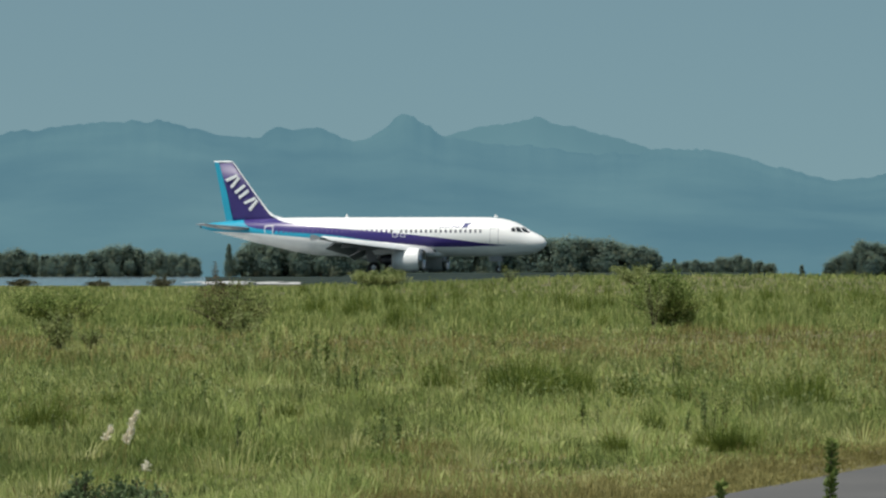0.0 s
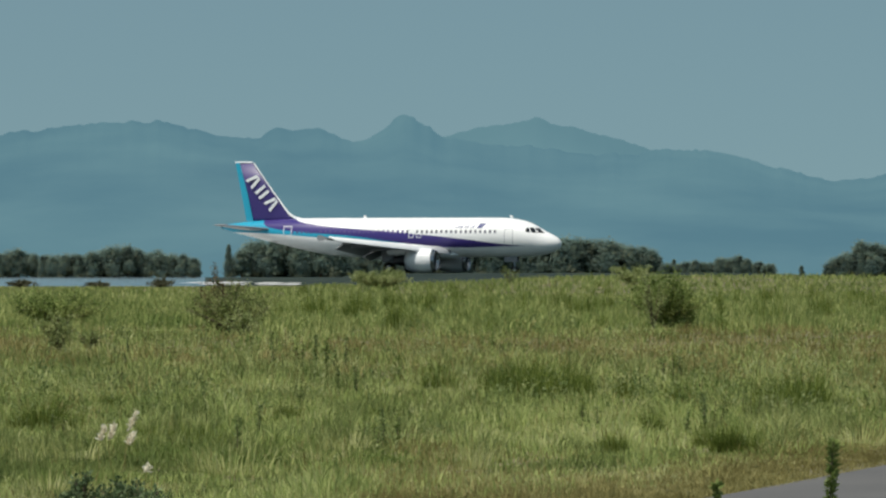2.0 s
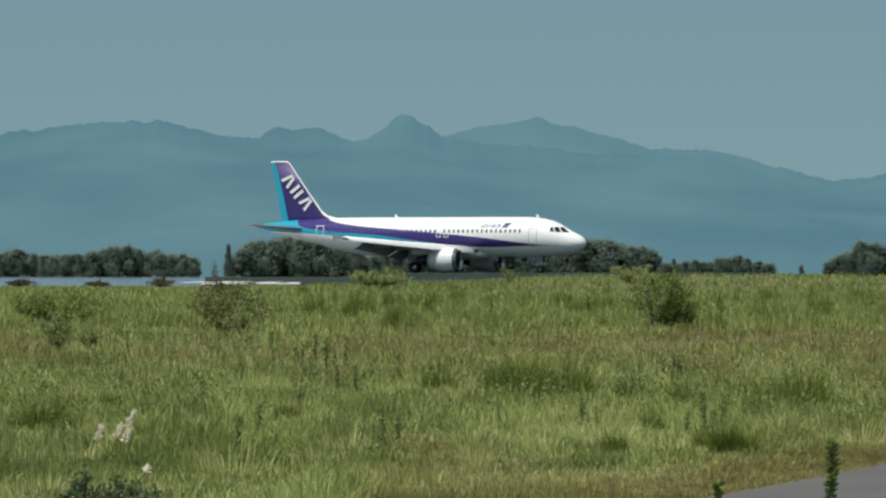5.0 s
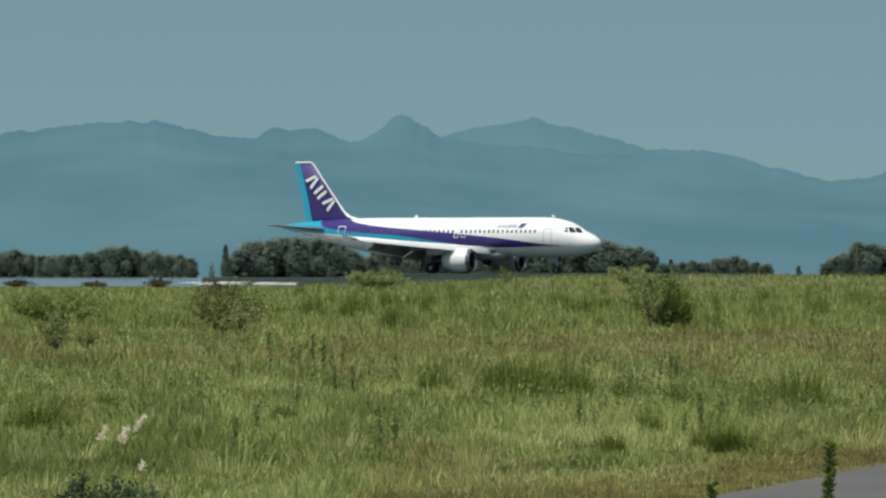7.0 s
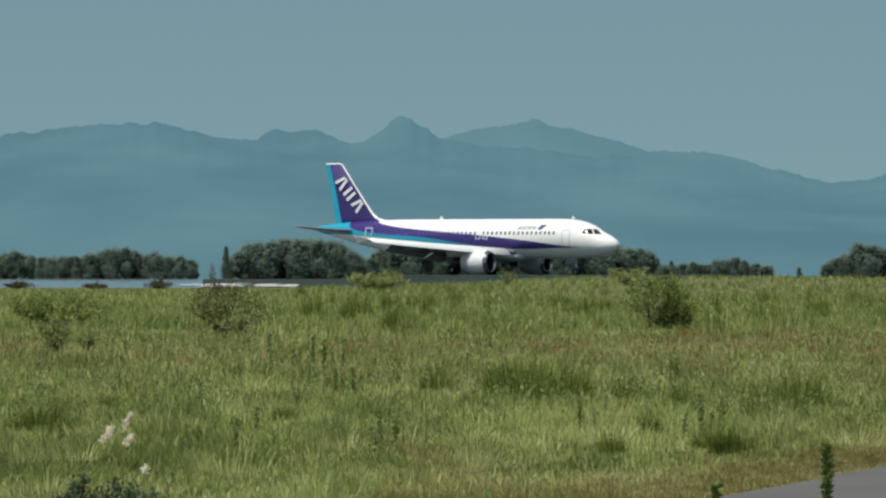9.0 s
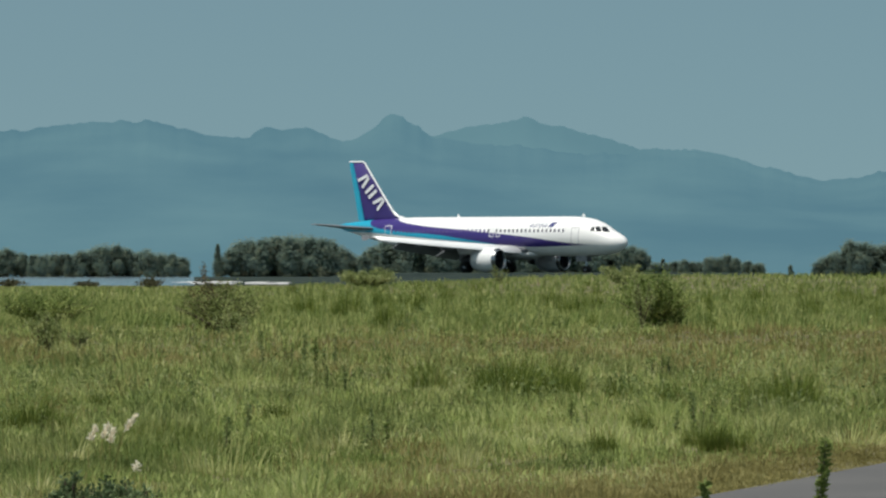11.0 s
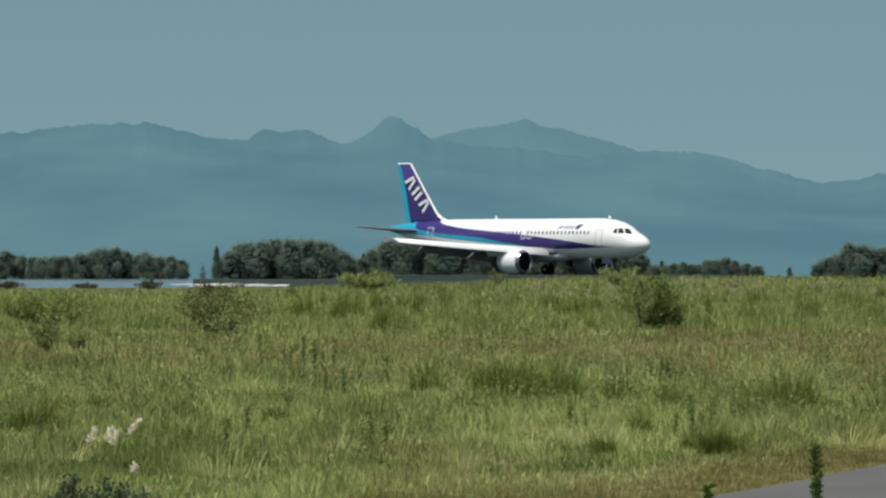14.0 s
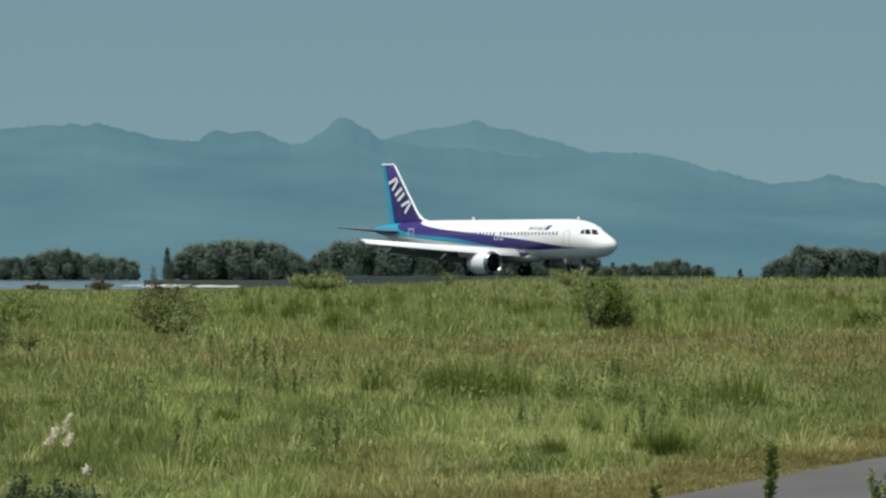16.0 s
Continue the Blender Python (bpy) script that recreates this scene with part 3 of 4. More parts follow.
def build_airliner():
    root = tagged(new("airliner"), "white twin-jet airliner with purple and cyan stripes taxiing", "airplane")
    aft = sorted(set(F_X + list(np.linspace(7.5, 23, 12))))
    rings = [[tuple(hull(a, 2 * math.pi * k / 40)) for k in range(40)] for a in aft]
    body = part("fuselage", loft(rings), LIVERY, root, smooth=True)
    part("belly_fairing", loft([[(NOSE_X - a, w * math.cos(t) * 2.0, 2.0 + h * math.sin(t)) for t in np.linspace(0, 2 * math.pi, 25)[:-1]]
                                for a, w, h in ((10.6, 0.3, 0.2), (11.6, 0.75, 0.5), (13, 1.02, 0.62), (18.5, 1.04, 0.64), (20.5, 0.8, 0.5), (22, 0.3, 0.2))]), WHITE, root, smooth=True)
    for sign, port in ((-1, False), (1, True)):
        w = part("wing", wing(sign), WINGGREY, root, "pale grey swept wing with white leading edge", smooth=True)
        lead = loft([[(NOSE_X - le + dx * c / 4.5, sign * y, z + dz * c / 4.5) for dx, dz in ((0.62, -0.40), (0.60, -0.32), (0.40, -0.02), (0.12, 0.2), (-0.3, 0.34), (-0.8, 0.36), (-0.6, 0.1), (0.2, -0.3))]
                     for y, le, c, z in ((2.6, 12.1, 5.2, 2.42), (6.4, 14.1, 4.6, 2.72), (11.0, 16.6, 4.0, 3.08), (16.7, 19.75, 3.0, 3.59))])
        part("slat", lead, WHITE, w, "white leading edge slat", smooth=True)
        part("wingtip_fence", loft([[(NOSE_X - a0 - u, sign * (17.0 + t), z) for u, t in ((0, -0.03), (c, -0.02), (c, 0.02), (0, 0.03))]
                                    for z, a0, c in ((3.36, 20.9, 0.4), (3.62, 20.1, 1.3), (3.95, 20.9, 0.4))]), WINGGREY, w)
        for y, a0, z in ((3.4, 17.0, 2.2), (7.2, 16.8, 2.55), (10.6, 17.8, 2.82)):
            part("flap_track_fairing", moved(turned([(1.5, 0.02), (1.0, 0.16), (0.2, 0.24), (-1.0, 0.2), (-2.2, 0.02)], 10), NOSE_X - a0 - 1.0, sign * y, z), WINGGREY, w, smooth=True)
        # flaps let down behind the wing
        for span in (((2.2, 18.5, 2.26, 1.7, 0.95), (6.3, 18.35, 2.6, 1.5, 0.9)), ((6.65, 18.35, 2.63, 1.35, 0.85), (12.6, 19.9, 3.13, 0.95, 0.62))):
            part("flap", loft([[(NOSE_X - te - c * u, sign * y, z - dz * u + t) for u, t in ((-0.12, -0.06), (0.1, 0.1), (1.0, 0.02), (1.0, -0.03), (0.3, -0.12))] for y, te, z, c, dz in span]), WINGGREY, w, "grey lowered wing flap")
        # engine
        ey, ez, ex = sign * 5.75, 1.37, NOSE_X - 11.95
        eng = part("engine", moved(turned([(0.0, 0.99), (-0.05, 1.08), (-0.35, 1.20), (-1.1, 1.31), (-2.0, 1.29), (-2.8, 1.12), (-3.2, 0.94), (-3.15, 0.86), (-2.6, 0.86)], 32), ex, ey, ez), WHITE, root, "white rounded turbofan nacelle", smooth=True)
        part("intake_lip", moved(turned([(-0.34, 1.206), (-0.05, 1.086), (0.06, 1.02), (0.02, 0.96), (-0.3, 0.9)], 32), ex, ey, ez), BARE, eng, "polished bare metal intake lip", smooth=True)
        part("intake_duct", moved(turned([(0.0, 0.96), (-0.9, 0.86), (-1.0, 0.82), (-1.0, 0.02)], 32), ex, ey, ez), DARKMETAL, eng, smooth=True)
        part("spinner", moved(turned([(-0.45, 0.02), (-0.6, 0.14), (-0.95, 0.3), (-0.98, 0.3)], 16), ex, ey, ez), DARKMETAL, eng, smooth=True)
        for k in range(18):
            t = 2 * math.pi * k / 18
            c, q = math.cos(t), math.sin(t)
            part("fan_blade", ([(ex - 0.95, ey + c * 0.28 - q * 0.05, ez + q * 0.28 + c * 0.05), (ex - 0.85, ey + c * 0.28 + q * 0.05, ez + q * 0.28 - c * 0.05),
                                (ex - 0.82, ey + c * 0.81 + q * 0.1, ez + q * 0.81 - c * 0.1), (ex - 0.93, ey + c * 0.81 - q * 0.1, ez + q * 0.81 + c * 0.1)], [(0, 1, 2, 3)]), DARKMETAL, eng)
        part("exhaust_nozzle", moved(turned([(-2.8, 0.62), (-3.9, 0.55), (-4.6, 0.42), (-4.55, 0.36), (-4.2, 0.34), (-5.1, 0.02)], 20), ex, ey, ez), DARKMETAL, eng, smooth=True)
        part("pylon", loft([[(ex - a, ey + t, ez + z) for a, z, t in ((a0, z0, -0.16), (a0, z0, 0.16), (a1, z0 + dz, 0.12), (a1, z0 + dz, -0.12))]
                            for a0, a1, z0, dz in ((0.9, 5.2, 0.75, -0.2), (1.1, 5.6, 1.2, 0.0), (2.6, 5.8, 1.42, -0.1))]), WHITE, root, smooth=False)
        # tailplane
        part("tailplane", loft([foil(le, c, 0.1, z, sign * y, 9) for y, le, c, z in ((0.5, 31.3, 4.0, 4.62), (3.4, 33.3, 2.7, 4.86), (6.1, 35.0, 1.5, 5.1), (6.25, 35.3, 1.1, 5.12))]), WINGGREY, root, "grey horizontal tailplane", smooth=True)
        # cabin windows
        for k in range(44):
            a = 6.7 + 0.533 * k
            if abs(a - 15.0) < 0.2 or abs(a - 15.85) < 0.2 or a > 29.2:
                continue
            part("cabin_window", box_patch(a - 0.11, a + 0.11, 4.22, 4.55, port, 0.014, 2), CABINPANE if a < 16.5 else VIOLETPANE, body)
        for a in (4.75, 29.2):
            part("cabin_door", door_outline(a, a + 0.95, 2.75 if a < 9 else 3.2, 4.7 if a < 9 else 5.0, port), GREYLINE if a < 9 else WHITE, body, "painted outline of a cabin door")
        for a in (14.75, 15.6):
            part("emergency_exit", door_outline(a, a + 0.55, 3.75, 4.72, port), WHITE, body, "white outline of an overwing exit")
        # cockpit glass
        for c in ([(1.62, 4.22), (2.15, 4.25), (2.62, 4.78), (2.28, 4.74)], [(2.25, 4.25), (2.85, 4.28), (3.1, 4.8), (2.72, 4.79)], [(2.95, 4.29), (3.45, 4.36), (3.45, 4.7), (3.2, 4.8)]):
            part("cockpit_window", skin_patch(c, port, 0.02), PANE, body, "dark cockpit glass")
        # titles: plain thin bars and a slanted flag
        for a, w in ((9.0, 0.13), (9.3, 0.1), (9.62, 0.16), (9.98, 0.1), (10.3, 0.15), (10.66, 0.12), (10.95, 0.1)):
            part("title_bar", skin_patch([(a + 0.1, 4.74), (a + 0.1 + w, 4.74), (a - 0.12 + w, 5.12), (a - 0.12, 5.12)], port, 0.014), NAVY, body, "small title mark drawn as a thin plain bar")
        part("title_flag", skin_patch([(8.2, 4.74), (8.8, 4.74), (8.4, 5.24), (7.7, 5.24)], port, 0.014), NAVY, body, "slanted navy flag mark")
    # fin with rudder
    fin = part("fin", loft([upright_foil(le, c, th, z) for z, le, c, th in ((5.3, 28.7, 5.2, 0.06), (5.95, 29.67, 4.5, 0.085), (8.6, 31.72, 3.0, 0.09), (11.7, 33.97, 1.6, 0.09))]), FINPAINT, root, "purple tail fin", smooth=True)
    part("fin_cap", loft([upright_foil(le, c, th, z) for z, le, c, th in ((11.7, 33.95, 2.1, 0.085), (11.88, 34.12, 1.95, 0.07))]), WHITE, fin, "white fin cap", smooth=True)
    part("fin_leading_edge", loft([[(NOSE_X - le + 0.04 - u * w, t, z) for u, t in ((0, 0), (0.4, 0.09), (1, 0.15), (1, -0.15), (0.4, -0.09))]
                                   for z, le, w in ((5.72, 28.2, 0.9), (6.1, 29.5, 0.42), (6.6, 30.14, 0.2), (8.6, 31.68, 0.13), (11.75, 33.94, 0.13))]), WHITE, fin, "white leading edge")
    part("rudder", loft([[(NOSE_X - a, t, z) for a, t in ((a0, -0.13), (a1, -0.03), (a1, 0.03), (a0, 0.13))] for z, a0, a1 in ((5.55, 33.98, 34.75), (8.6, 34.65, 35.35), (11.7, 35.5, 36.0))]), CYAN, fin, "cyan rudder")
    # the mark on the fin: plain white slanted bars in three pairs on each side
    for sgn in (-1, 1):
        for k, (a, z) in enumerate(((33.90, 9.82), (32.97, 8.62), (31.90, 7.42))):
            ux, uz, px_, pz = 0.60, -0.80, 0.80, 0.60
            foot, tip = (0.46, 0.15) if k != 1 else (0.34, 0.34)
            for way in (-1, 1):
                v = []
                for lay in (0.0, 0.05):
                    for mid, wide, h_ in ((foot, -0.16, -0.66), (foot, 0.16, -0.66), (tip, 0.16, 0.66), (tip, -0.16, 0.66)):
                        s_ = way * mid + wide
                        v.append((NOSE_X - a + ux * s_ + px_ * h_, sgn * (0.17 + lay), z + uz * s_ + pz * h_))
                part("fin_mark", (v, [(0, 1, 2, 3), (7, 6, 5, 4), (0, 4, 5, 1), (1, 5, 6, 2), (2, 6, 7, 3), (3, 7, 4, 0)]), WHITE, fin, "plain white bar of the tail mark")
    # antennas, beacon, tail cone
    for a, h in ((5.2, 0.28), (21.3, 0.34)):
        part("antenna", loft([[(NOSE_X - a - u, t, 5.84 + z) for u, t in ((q, -0.025), (q + c, -0.015), (q + c, 0.015), (q, 0.025))] for z, q, c in ((0, 0, 0.4), (h, 0.22, 0.18))]), WHITE, root)
    part("exhaust_cone", moved(turned([(0.2, 0.2), (-0.15, 0.18), (-0.17, 0.12), (0.05, 0.02)], 14), NOSE_X - 37.4, 0, 4.93), DARKMETAL, root, smooth=True)
    # landing gear
    wheels = []

    def wheel(x, y, r, w, parent):
        hub = part("wheel", turned([(-w * 0.5, r * 0.5), (-w * 0.36, r * 0.55), (w * 0.36, r * 0.55), (w * 0.5, r * 0.5), (w * 0.5, 0.02)], 18, "y"), BARE, parent)
        hub.location = (x, y, r)
        part("tyre", turned([(-w * 0.5, r * 0.5), (-w * 0.5, r * 0.86), (-w * 0.3, r), (w * 0.3, r), (w * 0.5, r * 0.86), (w * 0.5, r * 0.5)], 24, "y"), RUBBER, hub, smooth=True)
        wheels.append((hub, x, y, r))

    for s in (-1, 1):
        part("main_gear_leg", merge(tube([(0, s * 3.75, 0.5), (0, s * 3.8, 2.4)], [0.13, 0.16], 10), tube([(0, s * 3.3, 0.56), (0, s * 4.25, 0.56)], [0.09, 0.09], 8),
                                    tube([(0.1, s * 3.7, 1.3), (0.2, s * 2.4, 2.1)], [0.06, 0.06], 8)), BARE, root)
        part("gear_door", moved(slab(-0.6, 0.6, -0.03, 0.03, -0.6, 0.6), -0.1, s * 4.12, 1.75), WINGGREY, root)
        for o in (-0.36, 0.36):
            wheel(0, s * 3.78 + o, 0.58, 0.38, root)
    part("nose_gear_leg", merge(tube([(12.64, 0, 0.36), (12.5, 0, 1.9)], [0.09, 0.11], 10), tube([(12.64, -0.26, 0.38), (12.64, 0.26, 0.38)], [0.06, 0.06], 8)), BARE, root)
    for s in (-1, 1):
        part("nose_gear_door", moved(slab(-0.7, 0.7, -0.02, 0.02, -0.3, 0.3), 12.3, s * 0.42, 1.5), WINGGREY, root)
        wheel(12.64, s * 0.25, 0.38, 0.22, root)
    return root, wheels


airliner, wheels = build_airliner()


# ---- bushes and weeds in the meadow ----
def bush(seed, high, wide, stems, leaves, size, mat, label, upright=0.5, name="bush", fluff=0.13):
    """Arching stems from one root, leaves along their outer parts."""
    r = np.random.RandomState(seed)
    root = new(name)
    wood, at, out = [], [], []
    for k in range(stems):
        a, lean = r.uniform(0, 6.28), r.uniform(0.1, 1.0) ** upright
        h = high * r.uniform(0.62, 1.05) * (1 - 0.38 * lean)
        reach = wide * 0.5 * lean * r.uniform(0.75, 1.1)
        pts = [np.array([math.cos(a) * reach * q ** 1.3, math.sin(a) * reach * q ** 1.3, h * (1.25 * q - 0.25 * q * q) - 0.04]) for q in (0, 0.35, 0.7, 1.0)]
        wood.append(tube([tuple(p) for p in pts], [0.016, 0.011, 0.007, 0.003], 4))
        n = leaves // stems
        q = r.uniform(0.12, 1.0, n) ** 0.8 * 3
        i = np.minimum(q.astype(int), 2)
        P = np.array(pts)
        c = P[i] * (1 - (q - i))[:, None] + P[i + 1] * (q - i)[:, None]
        d = r.normal(0, 1, (n, 3))
        d /= np.linalg.norm(d, axis=1, keepdims=True)
        at.append(c + d * r.uniform(0, fluff, (n, 1)) * high)
        out.append(d + np.array([0, 0, 0.5]))
    at = np.concatenate(at)
    at[:, 2] = np.maximum(at[:, 2], 0.02)
    part("twig_frame", merge(*wood), BARK, root)
    part("foliage", leaf_cloud("foliage", at, np.concatenate(out), np.full(len(at), size), mat, r), None, root)
    return tagged(root, label, "bush")


def put(ob, mrad, dist, sink=0.0, turn=0.0):
    x, y = bear(mrad, dist)
    ob.matrix_basis = pose(x, y, float(lie(x, y)) - sink, 0, 0, turn)
    return ob


bush_round = put(bush(31, 1.8, 2.5, 56, 8000, 0.043, SHRUB, "bushy green shrub standing in the tall meadow grass", 0.65), 35.2, 166)
put(bush(50, 1.85, 1.0, 14, 800, 0.034, PALELEAF, "pale spiky shoots standing up from a green shrub", 0.7, fluff=0.06), 33.2, 164)
put(bush(32, 1.15, 1.2, 14, 1300, 0.044, SHRUB, "green side shoots beside a bushy shrub", 0.8), 38.6, 167)
bush_twiggy = put(bush(33, 1.5, 2.6, 90, 8000, 0.036, OLIVE, "sparse twiggy olive-brown bush in the meadow", 0.6), -33.0, 155)
put(bush(48, 1.95, 1.6, 30, 2200, 0.032, RUSSET, "dark russet shoots rising through a twiggy bush", 0.7, fluff=0.045), -35.0, 156)
put(bush(49, 0.85, 1.3, 22, 1500, 0.036, PALELEAF, "pale grey-green leafy shoots before a twiggy bush", 0.6), -31.6, 150)
bush_flat = put(bush(34, 1.2, 2.8, 80, 11000, 0.040, SHRUB, "low spreading green bush in the meadow grass", 0.42), -60.9, 168)
put(bush(35, 0.88, 0.9, 30, 2400, 0.030, PALELEAF, "small bush with pale grey-green leaves before a spreading one", 0.6), -60.6, 122)
put(bush(47, 0.5, 0.6, 18, 1000, 0.026, PALELEAF, "small leafy bush beside a spreading one", 0.6), -55.7, 126)
put(bush(36, 1.75, 4.6, 70, 11000, 0.075, PALELEAF, "rounded pale green bush on the meadow's rim", 0.5), -10.0, 440)
put(bush(37, 1.75, 3.4, 30, 3200, 0.075, PALELEAF, "yellow-green bush on the meadow's rim", 0.45), 30.0, 400)
put(bush(38, 1.6, 1.6, 9, 420, 0.06, OLIVE, "thin stalky bush on the meadow's rim", 0.8), 10.5, 430)
put(bush(39, 0.8, 2.0, 24, 2600, 0.045, SHRUB, "dark green bush near the meadow's rim", 0.5), 78.4, 172)
for k, (m, d, h, w) in enumerate([(-66.5, 520, 0.7, 3.2), (-54.5, 510, 0.6, 2.6), (-44.3, 500, 0.85, 2.6), (-73, 530, 0.6, 3.0)]):
    put(bush(40 + k, h, w, 40, 1700, 0.085, SCRUB, "low dark scrub at the runway's edge", 0.9), m, d)


def weed(seed, high, spread, leaves, size, mat, label, stems=1):
    """Upright stalks clothed in leaves from the ground to the tip."""
    r = np.random.RandomState(seed)
    root = new("weed")
    at, out = [], []
    for s in range(stems):
        ox, oy = (0, 0) if stems == 1 else (r.uniform(-1, 1) * spread * 1.5, r.uniform(-1, 1) * spread * 1.5)
        h = high * (1 if s == 0 else r.uniform(0.55, 1))
        tip = (ox + r.uniform(-0.05, 0.05) * high, oy, h)
        part("stalk", tube([(ox, oy, -0.03), (ox * 0.9 + tip[0] * 0.1, oy, h * 0.5), tip], [0.006, 0.005, 0.002], 5), BARK, root)
        n = leaves // stems
        q = r.uniform(0.12, 1.0, n)
        a = np.arange(n) * 2.4
        d = np.stack([np.cos(a), np.sin(a), np.full(n, 0.55)], 1)
        at.append(np.stack([ox + (tip[0] - ox) * q, oy + 0 * q, h * q], 1) + d * 0.004)
        out.append(d * (1.2 - 0.5 * q)[:, None])
    part("foliage", leaf_cloud("foliage", np.concatenate(at), np.concatenate(out), np.full(sum(map(len, at)), size), mat, r, 2.6), None, root)
    return tagged(root, label, "weed", "weeds in the meadow")


STALK = "upright leafy grey-green weed stalk among the grass"
weed_front = put(weed(61, 0.51, 0.04, 330, 0.019, SHRUB, "tall leafy green weed stalk at the lane's edge"), 61.0, 39.5)
weed_front_low = put(weed(62, 0.26, 0.04, 120, 0.018, SHRUB, "short leafy weed stalk at the lane's edge"), 43.6, 39.0)
weed_front_east = put(weed(63, 0.36, 0.09, 300, 0.020, PALELEAF, "yellow-green leafy weed cluster at the lane's edge", 5), 77.6, 38.5)
put(bush(66, 0.36, 0.56, 30, 3200, 0.018, DARKLEAF, "dark green leafy plant low in the grass", 0.7), -49.2, 40.3)
put(bush(67, 0.36, 0.34, 20, 1600, 0.018, DARKLEAF, "dark green leafy plant low in the grass", 0.7), -57.0, 40.8)
stalks = [weed(70 + k, 0.62, 0.1, 150, 0.021, m, STALK, n) for k, (m, n) in enumerate([(GREYLEAF, 2), (SHRUB, 3), (GREYLEAF, 1), (SHRUB, 1)])]
r_w = np.random.RandomState(77)
# bearing, distance and height of each stalk
spots = [(-25.4, 95, 0.50), (-22.3, 95, 0.62), (-20.2, 96, 0.72), (-18.4, 95, 0.66), (-16.7, 96, 0.64), (-11.9, 56, 0.42), (-9.3, 56.5, 0.58), (-7.1, 56, 0.5),
         (39.5, 61, 0.55), (43.2, 61.5, 0.5), (41.2, 62.5, 0.6), (44.6, 63, 0.5), (-50.5, 98, 0.5), (36, 84, 0.6), (37.5, 85, 0.5), (22, 62, 0.5), (24, 60, 0.45), (48, 66, 0.5), (-27, 120, 0.6), (8, 128, 0.5), (73, 90, 0.5)]
for _ in range(26):
    spots.append((r_w.uniform(-70, 76), 1.6 / r_w.uniform(0.012, 0.032), r_w.uniform(0.35, 0.6)))
for k, (m, d, tall) in enumerate(spots):
    if lane_side(*bear(m, d)) < 1.0 or 57 < m < 65 and d < 85:
        continue
    w = stalks[k] if k < 4 else copy_thing(stalks[k % 4], pose(0, 0, 0))
    put(w, m, d, 0, r_w.uniform(0, 360))
    w.scale = (1.0, 1.0, tall * 1.2) if d > 80 and k < 21 else (0.7, 0.7, tall)


def blade_clump(seed, high, wide, count, mat, label, name="grass_clump", blade=0.012, lean=0.2, group="dark grass clumps"):
    """A dense tuft of long upright blades."""
    r = np.random.RandomState(seed)
    a, q = r.uniform(0, 6.28, count), np.sqrt(r.uniform(0, 1, count)) * wide / 2
    x, y = np.cos(a) * q, np.sin(a) * q
    h = high * r.uniform(0.25, 1.15, count) * (1 - 0.5 * (q / (wide / 2)) ** 2) * (0.6 + 0.8 * vnoise(x * 9 + 50, y * 9 + 50, seed))
    me = blades(name, x, y, h, np.full(count, blade), r.uniform(0.02, lean, count), a, mat, r, np.full(count, -0.04))
    return tagged(part(name, me, None), label, "grass", group)


CLUMP = "dense deep green clump of long upright grass"
clumps = [blade_clump(81, 0.66, 0.62, 560, DEEP, CLUMP, lean=0.5), blade_clump(82, 0.64, 0.42, 330, DEEP, CLUMP, lean=0.5), blade_clump(83, 0.70, 0.85, 720, DEEP, CLUMP, lean=0.5)]
for k, (m, d, sc) in enumerate([(12.5, 76, 0.8), (-1.0, 88, 0.6), (15.5, 78, 0.75), (18.5, 75, 0.7), (44.5, 55.5, 0.55), (54.0, 69, 0.72), (57.2, 69.5, 0.8), (9.6, 78, 0.6), (47.2, 55.5, 0.42), (21.4, 78, 0.5), (51.6, 70, 0.7),
                                (42.4, 57, 0.36), (27.3, 55, 0.32), (25.6, 55.5, 0.25), (11.0, 74.5, 0.75), (14.0, 75, 0.8), (17.0, 76.5, 0.75), (19.8, 76, 0.65), (8.2, 77, 0.55), (-1.7, 87, 0.5), (-0.2, 78, 0.55), (15.0, 74, 0.7), (55.5, 68, 0.7), (58.5, 68.5, 0.5), (33.0, 62, 0.35), (36.5, 74, 0.4), (39.5, 73, 0.35), (63.5, 70, 0.35), (-47.0, 58, 0.4), (-43.5, 57, 0.3), (-52, 71, 0.4), (-10.5, 66, 0.3), (29.5, 76, 0.4), (-24.5, 66, 0.4), (-58, 62, 0.45), (-63, 64, 0.5), (-66.5, 63, 0.4), (-40, 57, 0.4), (-36.5, 56, 0.36)]):
    c = clumps[k] if k < 3 else copy_thing(clumps[k % 3], pose(0, 0, 0))
    put(c, m, d, 0, 57 * k)
    c.scale = (sc * 1.2, sc * 1.2, sc * 1.05)


REEDS = "dark green reed clump standing out of the lighter grass"
reeds = [blade_clump(84, 1.05, 0.5, 110, DEEP, REEDS, "reed_clump", 0.026), blade_clump(85, 0.95, 0.3, 60, DEEP, REEDS, "reed_clump", 0.026), blade_clump(86, 1.15, 0.9, 150, DEEP, REEDS, "reed_clump", 0.028)]
for k, (m, d) in enumerate([(-3.0, 225), (2.0, 215), (-20.0, 205), (-8.5, 235), (7.5, 228), (-13.0, 212), (-1.0, 250), (12.5, 222), (19.0, 240), (26.0, 230), (-17, 260), (52.0, 265), (58.5, 300),
                            (46.5, 250), (65, 280), (71, 320), (-26, 190), (22, 205), (80, 260)]):
    c = reeds[k] if k < 3 else copy_thing(reeds[k % 3], pose(0, 0, 0))
    put(c, m, d, 0, 73 * k)
    tagged(c, group="reed clumps")
r_c = np.random.RandomState(88)
